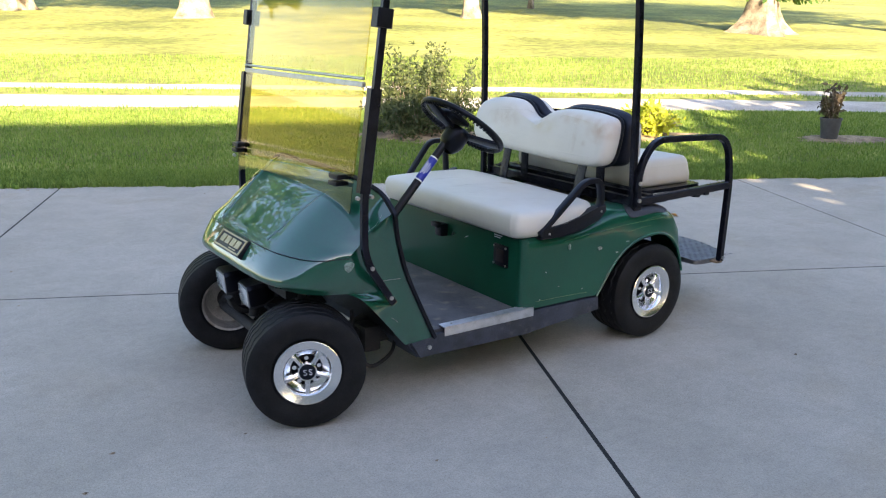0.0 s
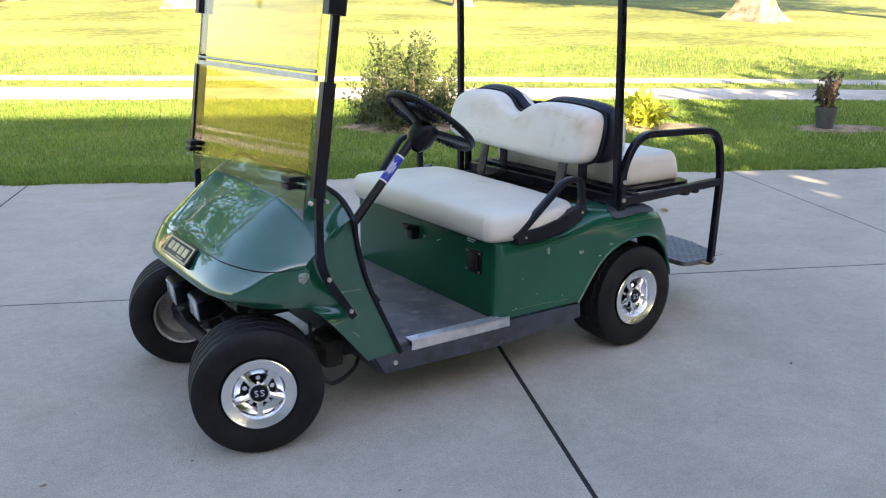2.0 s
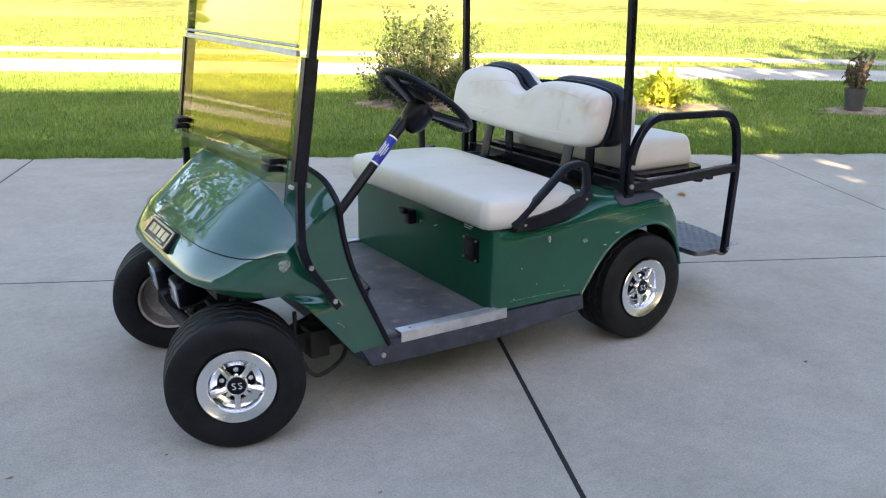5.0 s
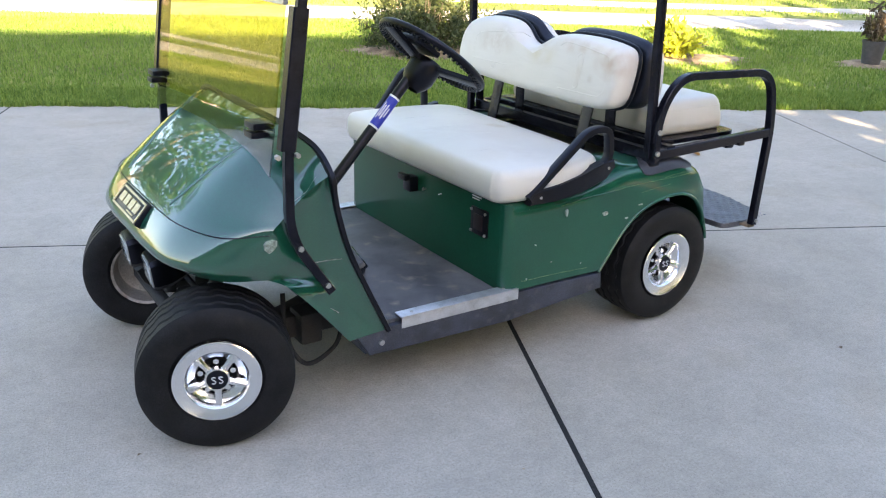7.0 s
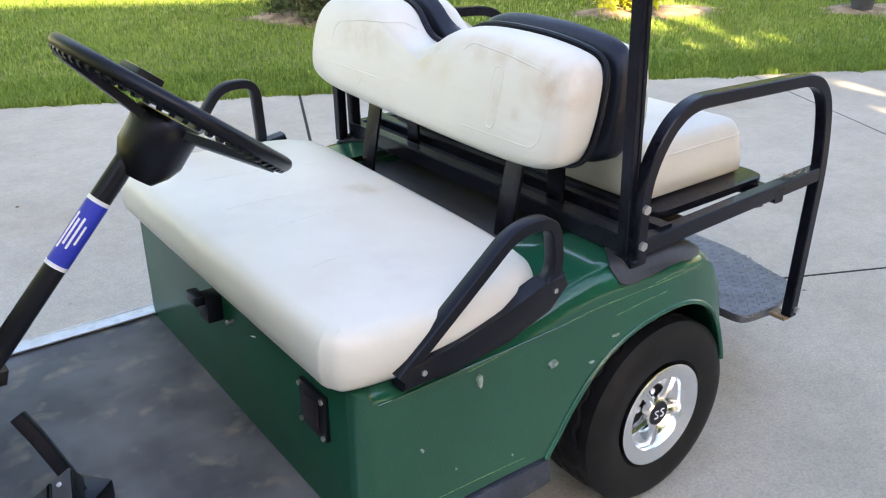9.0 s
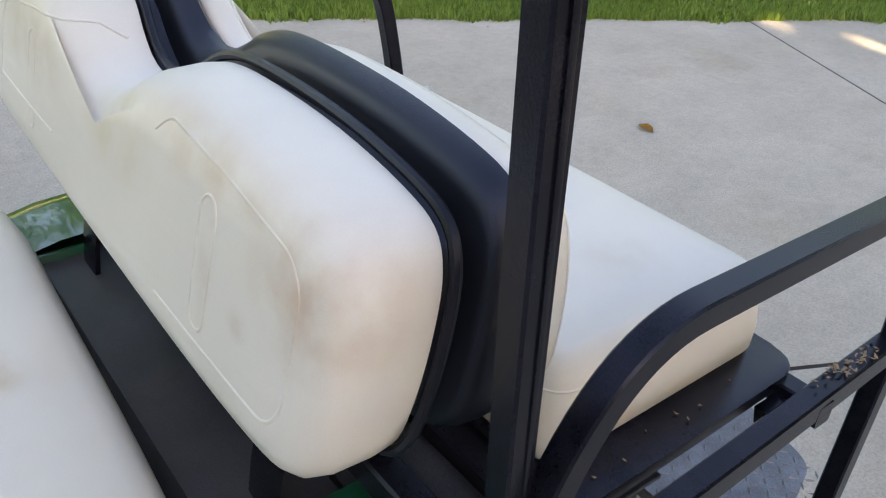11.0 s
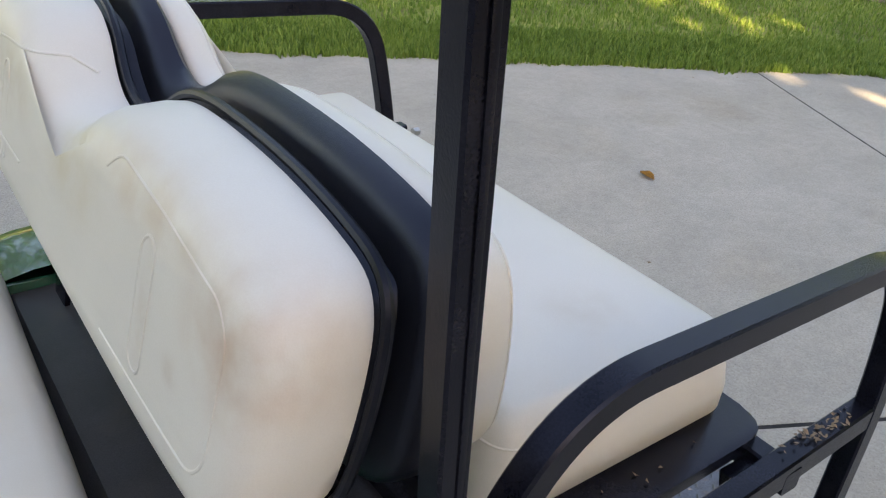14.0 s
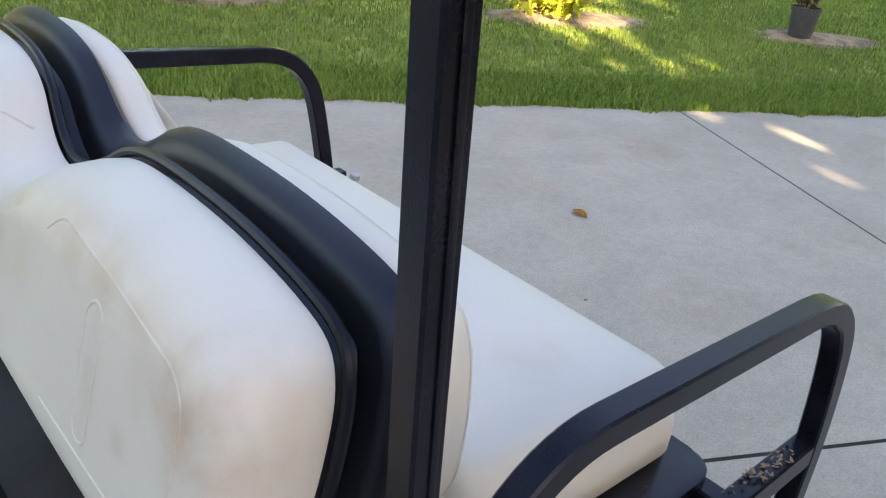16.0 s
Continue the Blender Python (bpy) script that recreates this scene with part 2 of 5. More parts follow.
def leafy(name, a, b, c):
    """Foliage whose colour varies from leaf to leaf."""
    m = bpy.data.materials.new(name)
    m.use_nodes = True
    n, k = m.node_tree.nodes, m.node_tree.links
    bs = n["Principled BSDF"]
    geo = n.new("ShaderNodeNewGeometry")
    ramp = n.new("ShaderNodeValToRGB")
    e = ramp.color_ramp.elements
    e[0].color, e[1].color = (*a, 1), (*c, 1)
    mid = e.new(0.5)
    mid.color = (*b, 1)
    co = n.new("ShaderNodeTexCoord")
    nz = n.new("ShaderNodeTexNoise")
    nz.inputs["Scale"].default_value = 0.9
    k.new(co.outputs["Object"], nz.inputs["Vector"])
    add = n.new("ShaderNodeMath")
    add.operation = "MULTIPLY_ADD"
    add.inputs[1].default_value = 0.55
    k.new(geo.outputs["Random Per Island"], add.inputs[0])
    sub = n.new("ShaderNodeMath")
    sub.operation = "MULTIPLY"
    sub.inputs[1].default_value = 0.45
    k.new(nz.outputs["Fac"], sub.inputs[0])
    k.new(sub.outputs[0], add.inputs[2])
    k.new(add.outputs[0], ramp.inputs["Fac"])
    k.new(ramp.outputs["Color"], bs.inputs["Base Color"])
    bs.inputs["Roughness"].default_value = 0.6
    tr = n.new("ShaderNodeBsdfTranslucent")
    k.new(ramp.outputs["Color"], tr.inputs["Color"])
    mx = n.new("ShaderNodeMixShader")
    mx.inputs[0].default_value = 0.35
    k.new(bs.outputs[0], mx.inputs[1])
    k.new(tr.outputs[0], mx.inputs[2])
    k.new(mx.outputs[0], n["Material Output"].inputs["Surface"])
    return m


BLADE = leafy("grass_blades", (0.055, 0.120, 0.016), (0.180, 0.285, 0.042), (0.38, 0.45, 0.11))
LEAF = leafy("tree_leaves", (0.030, 0.080, 0.012), (0.055, 0.13, 0.02), (0.11, 0.20, 0.035))
NEEDLE = leafy("shrub_sprays", (0.032, 0.050, 0.020), (0.075, 0.105, 0.036), (0.17, 0.18, 0.08))
# yellow leaves, their colours raised to include the sun patch on the shrub
YELLOW = leafy("yellow_green_leaves", (0.32, 0.38, 0.03), (0.55, 0.58, 0.05), (0.75, 0.70, 0.12))
MAROON = leafy("maroon_leaves", (0.05, 0.045, 0.025), (0.10, 0.07, 0.045), (0.12, 0.13, 0.05))


def lawn_material():
    m = material("lawn", (0.205, 0.240, 0.048), 0.9, 0, 0, 0.22, 0.35, 30, 0.9, second=(0.370, 0.385, 0.095))
    n, k = m.node_tree.nodes, m.node_tree.links
    bs = n["Principled BSDF"]
    old = bs.inputs["Base Color"].links[0].from_socket
    co = n.new("ShaderNodeTexCoord")
    mp = n.new("ShaderNodeMapping")
    mp.inputs["Rotation"].default_value = (0, 0, radians(26.6))
    mp.inputs["Scale"].default_value = (0.5, 6.0, 1.0)
    k.new(co.outputs["Object"], mp.inputs["Vector"])
    nz = n.new("ShaderNodeTexNoise")
    nz.inputs["Scale"].default_value, nz.inputs["Detail"].default_value = 1.0, 7
    k.new(mp.outputs[0], nz.inputs["Vector"])
    mx = n.new("ShaderNodeMixRGB")
    mx.blend_type = "OVERLAY"
    mx.inputs["Fac"].default_value = 0.55
    k.new(old, mx.inputs["Color1"])
    k.new(nz.outputs["Fac"], mx.inputs["Color2"])
    fine = n.new("ShaderNodeTexNoise")
    fine.inputs["Scale"].default_value, fine.inputs["Detail"].default_value = 5.0, 9
    k.new(co.outputs["Object"], fine.inputs["Vector"])
    mr = n.new("ShaderNodeMapRange")
    mr.inputs["From Min"].default_value, mr.inputs["From Max"].default_value = 0.36, 0.62
    mr.inputs["To Min"].default_value, mr.inputs["To Max"].default_value = 0.62, 1.12
    k.new(fine.outputs["Fac"], mr.inputs["Value"])
    m2 = n.new("ShaderNodeMixRGB")
    m2.blend_type = "MULTIPLY"
    m2.inputs["Fac"].default_value = 1.0
    k.new(mx.outputs[0], m2.inputs["Color1"])
    k.new(mr.outputs["Result"], m2.inputs["Color2"])
    k.new(m2.outputs[0], bs.inputs["Base Color"])
    return m


LAWN = lawn_material()


def tinted(name, colour, shine):
    m = bpy.data.materials.new(name)
    m.use_nodes = True
    n, k = m.node_tree.nodes, m.node_tree.links
    tr = n.new("ShaderNodeBsdfTransparent")
    tr.inputs[0].default_value = (*colour, 1)
    gl = n.new("ShaderNodeBsdfGlossy")
    gl.inputs["Roughness"].default_value = 0.03
    lw = n.new("ShaderNodeLayerWeight")
    lw.inputs["Blend"].default_value = 0.5
    pw = n.new("ShaderNodeMath")
    pw.operation = "POWER"
    pw.inputs[1].default_value = 4.0
    k.new(lw.outputs["Facing"], pw.inputs[0])
    ma = n.new("ShaderNodeMath")
    ma.operation = "MULTIPLY_ADD"
    ma.inputs[1].default_value, ma.inputs[2].default_value = 0.6, shine
    k.new(pw.outputs[0], ma.inputs[0])
    mx = n.new("ShaderNodeMixShader")
    k.new(ma.outputs[0], mx.inputs[0])
    k.new(tr.outputs[0], mx.inputs[1])
    k.new(gl.outputs[0], mx.inputs[2])
    k.new(mx.outputs[0], n["Material Output"].inputs["Surface"])
    return m


TINT = tinted("amber_tinted_acrylic", (0.85, 0.79, 0.50), 0.035)
SMOKE = tinted("clear_grey_vinyl", (0.74, 0.76, 0.75), 0.15)


# ---- mesh helpers ----
def finish(name, bm, mat, angle=35):
    me = bpy.data.meshes.new(name)
    bmesh.ops.recalc_face_normals(bm, faces=bm.faces[:])
    bm.to_mesh(me)
    bm.free()
    me.materials.append(mat)
    me.shade_smooth()
    me.set_sharp_from_angle(angle=radians(angle))
    return new(name, me)


def part(name, bm, mat, parent, label="", angle=35):
    """Links a bmesh, built in world coordinates, as one mesh under a thing or a part."""
    ob = finish(name, bm, mat, angle)
    ob.parent = parent
    if parent.type == "EMPTY":
        ob.matrix_parent_inverse = Matrix.Translation(-parent.location)
    return tagged(ob, label)


def thing(name, place, label, category, group=""):
    ob = new(name)
    ob.empty_display_size = 0.1
    ob.location = place
    return tagged(ob, label, category, group)


def box(x0, x1, y0, y1, z0, z1, bevel=0.0, bm=None):
    bm = bm or bmesh.new()
    r = bmesh.ops.create_cube(bm, size=1.0)
    for v in r["verts"]:
        v.co = Vector(((x0 + x1) / 2 + v.co.x * (x1 - x0), (y0 + y1) / 2 + v.co.y * (y1 - y0), (z0 + z1) / 2 + v.co.z * (z1 - z0)))
    if bevel:
        es = list({e for v in r["verts"] for e in v.link_edges})
        bmesh.ops.bevel(bm, geom=es, offset=bevel, segments=2, affect="EDGES", profile=0.6)
    return bm


def prism(outline, y0, y1, bevel=0.0, axis="y"):
    """A plate whose outline lies in the x-z plane (axis y) or the x-y plane (axis z), from y0 to y1 along the axis."""
    bm = bmesh.new()
    put = (lambda a, b, c: (a, c, b)) if axis == "y" else (lambda a, b, c: (a, b, c))
    lo = [bm.verts.new(put(a, b, y0)) for a, b in outline]
    hi = [bm.verts.new(put(a, b, y1)) for a, b in outline]
    f0, f1 = bm.faces.new(lo), bm.faces.new(hi[::-1])
    for i in range(len(lo)):
        j = (i + 1) % len(lo)
        bm.faces.new((lo[j], lo[i], hi[i], hi[j]))
    if bevel:
        es = list(set(f0.edges) | set(f1.edges))
        bmesh.ops.bevel(bm, geom=es, offset=bevel, segments=2, affect="EDGES", profile=0.6)
    return bm


def spline(pts, per=6, closed=False):
    """Catmull-Rom through the points."""
    pts = [Vector(p) for p in pts]
    n, out = len(pts), []
    last = n if closed else n - 1
    for i in range(last):
        p1, p2 = pts[i], pts[(i + 1) % n]
        p0 = pts[(i - 1) % n] if closed or i else p1 * 2 - p2
        p3 = pts[(i + 2) % n] if closed or i + 2 < n else p2 * 2 - p1
        for s in range(per):
            t = s / per
            out.append(0.5 * ((2 * p1) + (p2 - p0) * t + (2 * p0 - 5 * p1 + 4 * p2 - p3) * t * t + (3 * p1 - p0 - 3 * p2 + p3) * t ** 3))
    if not closed:
        out.append(pts[-1])
    return out


def rounded(pts, r, seg=6):
    """A polyline with its inner corners rounded by about r."""
    pts = [Vector(p) for p in pts]
    out = [pts[0]]
    for a, b, c in zip(pts, pts[1:], pts[2:]):
        rr = min(r, (a - b).length * 0.49, (c - b).length * 0.49)
        p, q = b + (a - b).normalized() * rr, b + (c - b).normalized() * rr
        for i in range(seg + 1):
            t = i / seg
            out.append((1 - t) ** 2 * p + 2 * t * (1 - t) * b + t * t * q)
    out.append(pts[-1])
    return out


def tube(path, w, h=None, square=False, side=None, bm=None, sides=12, close=False):
    """Sweeps a round or a square section along a path. side: the direction in which a square section measures w."""
    bm = bm or bmesh.new()
    h = h or w
    path = [Vector(p) for p in path]
    if square:
        b = 0.18
        sec = [(-1 + b, -1), (1 - b, -1), (1, -1 + b), (1, 1 - b), (1 - b, 1), (-1 + b, 1), (-1, 1 - b), (-1, -1 + b)]
    else:
        sec = [(math.cos(2 * math.pi * i / sides), math.sin(2 * math.pi * i / sides)) for i in range(sides)]
    n, rings = len(path), []
    ref = Vector(side) if side else None
    for i, p in enumerate(path):
        if close:
            d = (path[(i + 1) % n] - path[i - 1]).normalized()
        else:
            d = ((path[min(i + 1, n - 1)] - p).normalized() + (p - path[max(i - 1, 0)]).normalized()).normalized()
        if ref is None:
            ref = d.orthogonal()
        a = (ref - d * ref.dot(d)).normalized()
        if not side:
            ref = a
        b2 = d.cross(a)
        rings.append([bm.verts.new(p + a * (s * w / 2) + b2 * (t * h / 2)) for s, t in sec])
    m = len(sec)
    for i in range(n if close else n - 1):
        r0, r1 = rings[i], rings[(i + 1) % n]
        for j in range(m):
            bm.faces.new((r0[j], r0[(j + 1) % m], r1[(j + 1) % m], r1[j]))
    if not close:
        bm.faces.new(rings[0][::-1])
        bm.faces.new(rings[-1])
    return bm


def disc(centre, axis, r, depth, sides=12, bm=None, r2=None):
    """A short cylinder from the centre along the axis."""
    bm = bm or bmesh.new()
    q = Vector(axis).normalized().to_track_quat("Z", "Y").to_matrix().to_4x4()
    bmesh.ops.create_cone(bm, cap_ends=True, segments=sides, radius1=r, radius2=r if r2 is None else r2, depth=depth, matrix=Matrix.Translation(Vector(centre) + Vector(axis).normalized() * depth / 2) @ q)
    return bm


def grid_mesh(rows, bm=None):
    bm = bm or bmesh.new()
    vs = [[bm.verts.new(p) for p in r] for r in rows]
    for a, b in zip(vs, vs[1:]):
        for i in range(len(a) - 1):
            bm.faces.new((a[i], a[i + 1], b[i + 1], b[i]))
    return bm


def pad(outline, layers, place, inner=5, dome=0.0):
    """A padded form: an outline in a plane, layers of (inset, depth), then closed over with a dome. place(a, b, depth) gives the world point."""
    out = [Vector((p[0], p[1])) for p in outline]
    n = len(out)
    area = sum(out[i].x * out[(i + 1) % n].y - out[(i + 1) % n].x * out[i].y for i in range(n))
    sign = 1 if area > 0 else -1
    nor = []
    for i in range(n):
        d = (out[(i + 1) % n] - out[i - 1]).normalized()
        nor.append(Vector((-d.y, d.x)) * sign)
    centre = sum(out, Vector((0, 0))) / n
    bm = bmesh.new()
    rings = []
    for inset, depth in layers:
        rings.append([bm.verts.new(place(*(out[i] + nor[i] * inset), depth)) for i in range(n)])
    inset, depth = layers[-1]
    edge = [out[i] + nor[i] * inset for i in range(n)]
    for s in range(1, inner):
        f = 1 - s / inner
        rings.append([bm.verts.new(place(*(centre + (e - centre) * f), depth + dome * (1 - f * f))) for e in edge])
    for a, b in zip(rings, rings[1:]):
        for i in range(n):
            bm.faces.new((a[i], a[(i + 1) % n], b[(i + 1) % n], b[i]))
    tip = bm.verts.new(place(*centre, depth + dome))
    for i in range(n):
        bm.faces.new((rings[-1][i], rings[-1][(i + 1) % n], tip))
    bm.faces.new(rings[0][::-1])
    return bm


# ---- ground ----
def build_ground():
    us = [-600, -300, -150, -80, -50] + list(range(-30, 41, 5)) + [60, 90, 160, 300, 600]
    vs = [-600, -200, -80, -30, -8.0, 0.0, EDGE + 0.02, EDGE + 0.6, 6.5, 8, 10, 12, 15, 20, 25, 30, 36, 42, 50, 60, 70, 90, 160, 400, 900]
    rows = []
    for v in vs:
        rows.append([uv(u, v, (-0.06 if v <= 0 else ground_z(v) + (0.0 if v > EDGE + 0.1 else -0.06))) for u in us])
    ob = finish("ground", grid_mesh(rows), LAWN, 60)
    tagged(ob, "mown green lawn rising gently from the driveway to the far trees", "lawn", kind="structure")
    return ob


build_ground()

# joints along the drive, each u = u0 + lean * v, and across it, each v = v0 + 0.03 * u
JU = [(-7.6, -0.08), (-4.6, -0.08), (-1.634, -0.069), (1.150, -0.0355), (4.02, 0.010), (7.10, 0.01), (10.3, 0.02), (13.4, 0.0)]
JV = [-7.75, -4.75, -1.77, 1.205, EDGE]


def joint_u(i, v):
    return JU[i][0] + JU[i][1] * v


def joint_v(j, u):
    return EDGE if j == 4 else JV[j] + 0.03 * u


def corner(i, j):
    v = JV[j]
    for _ in range(4):
        v = joint_v(j, joint_u(i, v))
    return Vector((joint_u(i, v), v))


drive = finish("driveway", prism([tuple(uv(a, b, 0).xy) for a, b in (tuple(corner(i, j)) for i, j in ((0, 0), (7, 0), (7, 4), (0, 4)))], -0.10, -0.0018, 0, "z"), JOINT)
tagged(drive, "pale grey broom-finished concrete driveway in large square slabs", "driveway", kind="structure")


def track(name, lo, width, slope, label):
    rows = []
    rnd = random.Random(7)
    for i in range(61):
        u = -30 + i * 1.0
        base = lo + slope * (u + 3.0) - 0.003 * max(0, u - 3) ** 2
        a, b = base + rnd.uniform(-0.06, 0.06), base + width + rnd.uniform(-0.06, 0.06)
        rows.append([uv(u, a + (b - a) * k / 6, ground_z(a + (b - a) * k / 6) + (0.012 if 0 < k < 6 else -0.01)) for k in range(7)])
    ob = finish(name, grid_mesh(rows), GRAVEL, 60)
    return tagged(ob, label, "gravel track", kind="structure")


track("road", 8.33, 1.10, -0.045, "sunlit pale gravel lane across the lawn")
track("road", 9.98, 0.52, -0.055, "second narrow pale gravel wheel track across the lawn")


def soil(u, v, a, b):
    pts = []
    rnd = random.Random(int(u * 100))
    for i in range(28):
        t = 2 * math.pi * i / 28
        r = 1 + rnd.uniform(-0.18, 0.18)
        pts.append((u + a * r * math.cos(t), v + b * r * math.sin(t)))
    bm = bmesh.new()
    ring = [bm.verts.new(uv(p, q, ground_z(q) + 0.004)) for p, q in pts]
    mid = [bm.verts.new(uv(u + (p - u) * 0.6, v + (q - v) * 0.6, ground_z(v + (q - v) * 0.6) + 0.03)) for p, q in pts]
    c = bm.verts.new(uv(u, v, ground_z(v) + 0.045))
    for i in range(28):
        j = (i + 1) % 28
        bm.faces.new((ring[i], ring[j], mid[j], mid[i]))
        bm.faces.new((mid[i], mid[j], c))
    ob = finish("soil_bed", bm, SOIL, 80)
    return tagged(ob, "bare brown mulch bed in the lawn", "soil", kind="structure")


soil(1.35, 6.35, 0.75, 0.42)
soil(4.05, 6.15, 0.75, 0.28)
soil(6.25, 5.95, 0.62, 0.26)


# unseen house added behind, its roof set so its shade lies over the driveway
def build_shade_house():
    h = thing("house", uv(-9, -11, 0), "unseen grey sided house with a shingled gable roof, added to shade the driveway", "house")
    c = [uv(-24, -14, 0), uv(5.2, -14, 0), uv(5.2, -8.2, 0), uv(-24, -8.2, 0)]
    bm = bmesh.new()
    lo, hi = [bm.verts.new((p.x, p.y, -0.06)) for p in c], [bm.verts.new((p.x, p.y, 4.2)) for p in c]
    for i in range(4):
        bm.faces.new((lo[i], lo[(i + 1) % 4], hi[(i + 1) % 4], hi[i]))
    bm.faces.new(hi)
    part("wall", bm, STUCCO, h)
    top = 0.22 + math.tan(radians(SUN_UP)) * (7.2 + 11.1)
    bm = bmesh.new()
    sec = [(-14.6, 4.0), (-11.1, top), (-7.6, 4.0), (-7.6, 3.85), (-11.1, top - 0.15), (-14.6, 3.85)]
    ends = [[bm.verts.new(uv(u, v, z)) for v, z in sec] for u in (-24.4, 5.7)]
    for i in range(6):
        bm.faces.new((ends[0][i], ends[0][(i + 1) % 6], ends[1][(i + 1) % 6], ends[1][i]))
    for e in ends:
        bm.faces.new(e)
    part("roof", bm, SHINGLE, h)
    for u in (-24.0, 5.2):
        bm = bmesh.new()
        bm.faces.new([bm.verts.new(uv(u, v, z)) for v, z in ((-14, 4.2), (-8.2, 4.2), (-11.1, top - 0.16))])
        part("gable_wall", bm, STUCCO, h)


build_shade_house()


# ---- plants ----
def leaves(points, size, rnd, aspect=0.5, up=0.3):
    """Leaf blades at the points: two triangles each, bent along the middle."""
    verts, faces = [], []
    for p in points:
        d = Vector((rnd.gauss(0, 1), rnd.gauss(0, 1), rnd.gauss(0, 1) + up)).normalized()
        s = d.orthogonal().normalized()
        s = Matrix.Rotation(rnd.uniform(0, 6.28), 3, d) @ s
        k = size * rnd.uniform(0.6, 1.3)
        b = len(verts)
        p = Vector(p)
        verts += [p, p + d * k * 0.5 + s * k * aspect * 0.5, p + d * k, p + d * k * 0.5 - s * k * aspect * 0.5]
        faces += [(b, b + 1, b + 2), (b, b + 2, b + 3)]
    return verts, faces


def raw(name, verts, faces, mat):
    me = bpy.data.meshes.new(name)
    me.from_pydata([tuple(v) for v in verts], [], faces)
    me.materials.append(mat)
    return new(name, me)


def under(ob, parent, label=""):
    ob.parent = parent
    ob.matrix_parent_inverse = Matrix.Translation(-parent.location)
    return tagged(ob, label)


def trunk_mesh(base, height, r, rnd, flare=1.7, lean=0.0):
    rows = []
    n = 16
    ph = [rnd.uniform(0, 6.28) for _ in range(3)]
    for i in range(13):
        t = i / 12
        z = height * t ** 1.3
        rr = r * (1 - 0.45 * t) * (1 + (flare - 1) * math.exp(-z / (0.55 * r * 2)))
        row = []
        for j in range(n + 1):
            a = 2 * math.pi * (j % n) / n
            lob = 1 + 0.13 * math.sin(3 * a + ph[0]) + 0.10 * math.sin(5 * a + ph[1] + t) * (1 - t) + 0.25 * (flare - 1) * math.exp(-z / r) * math.sin(4 * a + ph[2])
            row.append(base + Vector((math.cos(a) * rr * lob + lean * z, math.sin(a) * rr * lob, z - 0.1)))
        rows.append(row)
    return grid_mesh(rows)


def tree(u, v, r, height, spread, label, seed, low=3.2, z=None, count=5200, flare=1.7, size=0.42, rise=1.0):
    rnd = random.Random(seed)
    base = uv(u, v, z)
    t = thing("tree", base, label, "tree", "lawn trees")
    bm = trunk_mesh(base, height * 0.5, r, rnd, flare)
    ends = []
    for i in range(9):
        a = 2 * math.pi * i / 9 + rnd.uniform(-0.3, 0.3)
        s = base + Vector((0, 0, height * rnd.uniform(0.2, 0.45)))
        e = s + Vector((math.cos(a), math.sin(a), rise * rnd.uniform(0.4, 1.1))) * spread * rnd.uniform(0.5, 0.85)
        mid = (s + e) / 2 + Vector((0, 0, 0.4))
        p = spline([s, mid, e], 4)
        for q0, q1, w in zip(p, p[1:], [1 - k / len(p) for k in range(len(p))]):
            tube([q0, q1], r * 0.5 * w + 0.05, bm=bm, sides=6)
        ends += [mid, e]
    part("trunk", bm, BARK, t, "thick pale brown bark trunk with flaring roots")
    clumps = [e + Vector((rnd.gauss(0, 1), rnd.gauss(0, 1), rnd.gauss(0, 0.6))) for e in ends for _ in range(2)]
    for i in range(34):
        a, f = rnd.uniform(0, 6.28), math.sqrt(rnd.random())
        zz = rnd.uniform(0, 1)
        w = spread * f * math.sin(math.pi * (0.12 + 0.8 * zz)) ** 0.7
        clumps.append(base + Vector((w * math.cos(a), w * math.sin(a), low + 1.2 + (height - low - 1.5) * zz)))
    pts = []
    for i in range(count):
        c = clumps[rnd.randrange(len(clumps))]
        q = c + Vector((rnd.gauss(0, 0.85), rnd.gauss(0, 0.85), rnd.gauss(0, 0.6)))
        q.z = max(q.z, base.z + low + rnd.uniform(0, 0.5))
        pts.append(q)
    vs, fs = leaves(pts, size, rnd, 0.75, -0.2)
    under(raw("crown", vs, fs, LEAF), t, "dense green leafy crown")
    return t


tree(-3.86, 25.8, 0.40, 9.5, 5.0, "large shade tree with a broad pale trunk on the lawn", 11)
tree(5.4, 27.3, 0.26, 10, 5.0, "shade tree with a sunlit pale trunk on the lawn", 12)
tree(13.5, 21.9, 0.44, 9, 5.0, "old leaning shade tree with a gnarled flaring base", 13, flare=2.3)
tree(9.3, 34.5, 0.13, 8, 3.6, "young slim tree in a mulched ring", 14, count=2500)
tree(19.3, 21.9, 0.40, 9, 5, "shade tree with a dark rough trunk at the lawn's side", 15)
tree(-14.8, 17.4, 0.45, 13, 7, "tall shade tree at the lawn's side", 18)
tree(-10.2, 28.6, 0.40, 13, 7, "shade tree with a pale trunk standing further off", 16)
# unseen tree, added and shaped to throw broken shade on the driveway
tree(11.6, -5.6, 0.30, 5.2, 7.0, "unseen low leafy tree added beside the house to dapple the driveway", 17, low=0.15, count=42000, size=0.40, rise=0.3)


def sprigs(t, base, low, n, seed):
    rnd = random.Random(seed)
    vs, fs = leaves([base + Vector((rnd.gauss(0, 0.45), rnd.gauss(0, 0.3), low + abs(rnd.gauss(0.3, 0.4)))) for _ in range(n)], 0.22, rnd, 0.6, -0.4)
    ob = raw("low_sprigs", vs, fs, LEAF)
    return ob


old = [o for o in scene.objects if o.name == "tree.002"][0]
low = under(sprigs(old, uv(14.35, 21.7), 1.0, 420, 5), old, "fresh green leaf shoots low on the trunk")
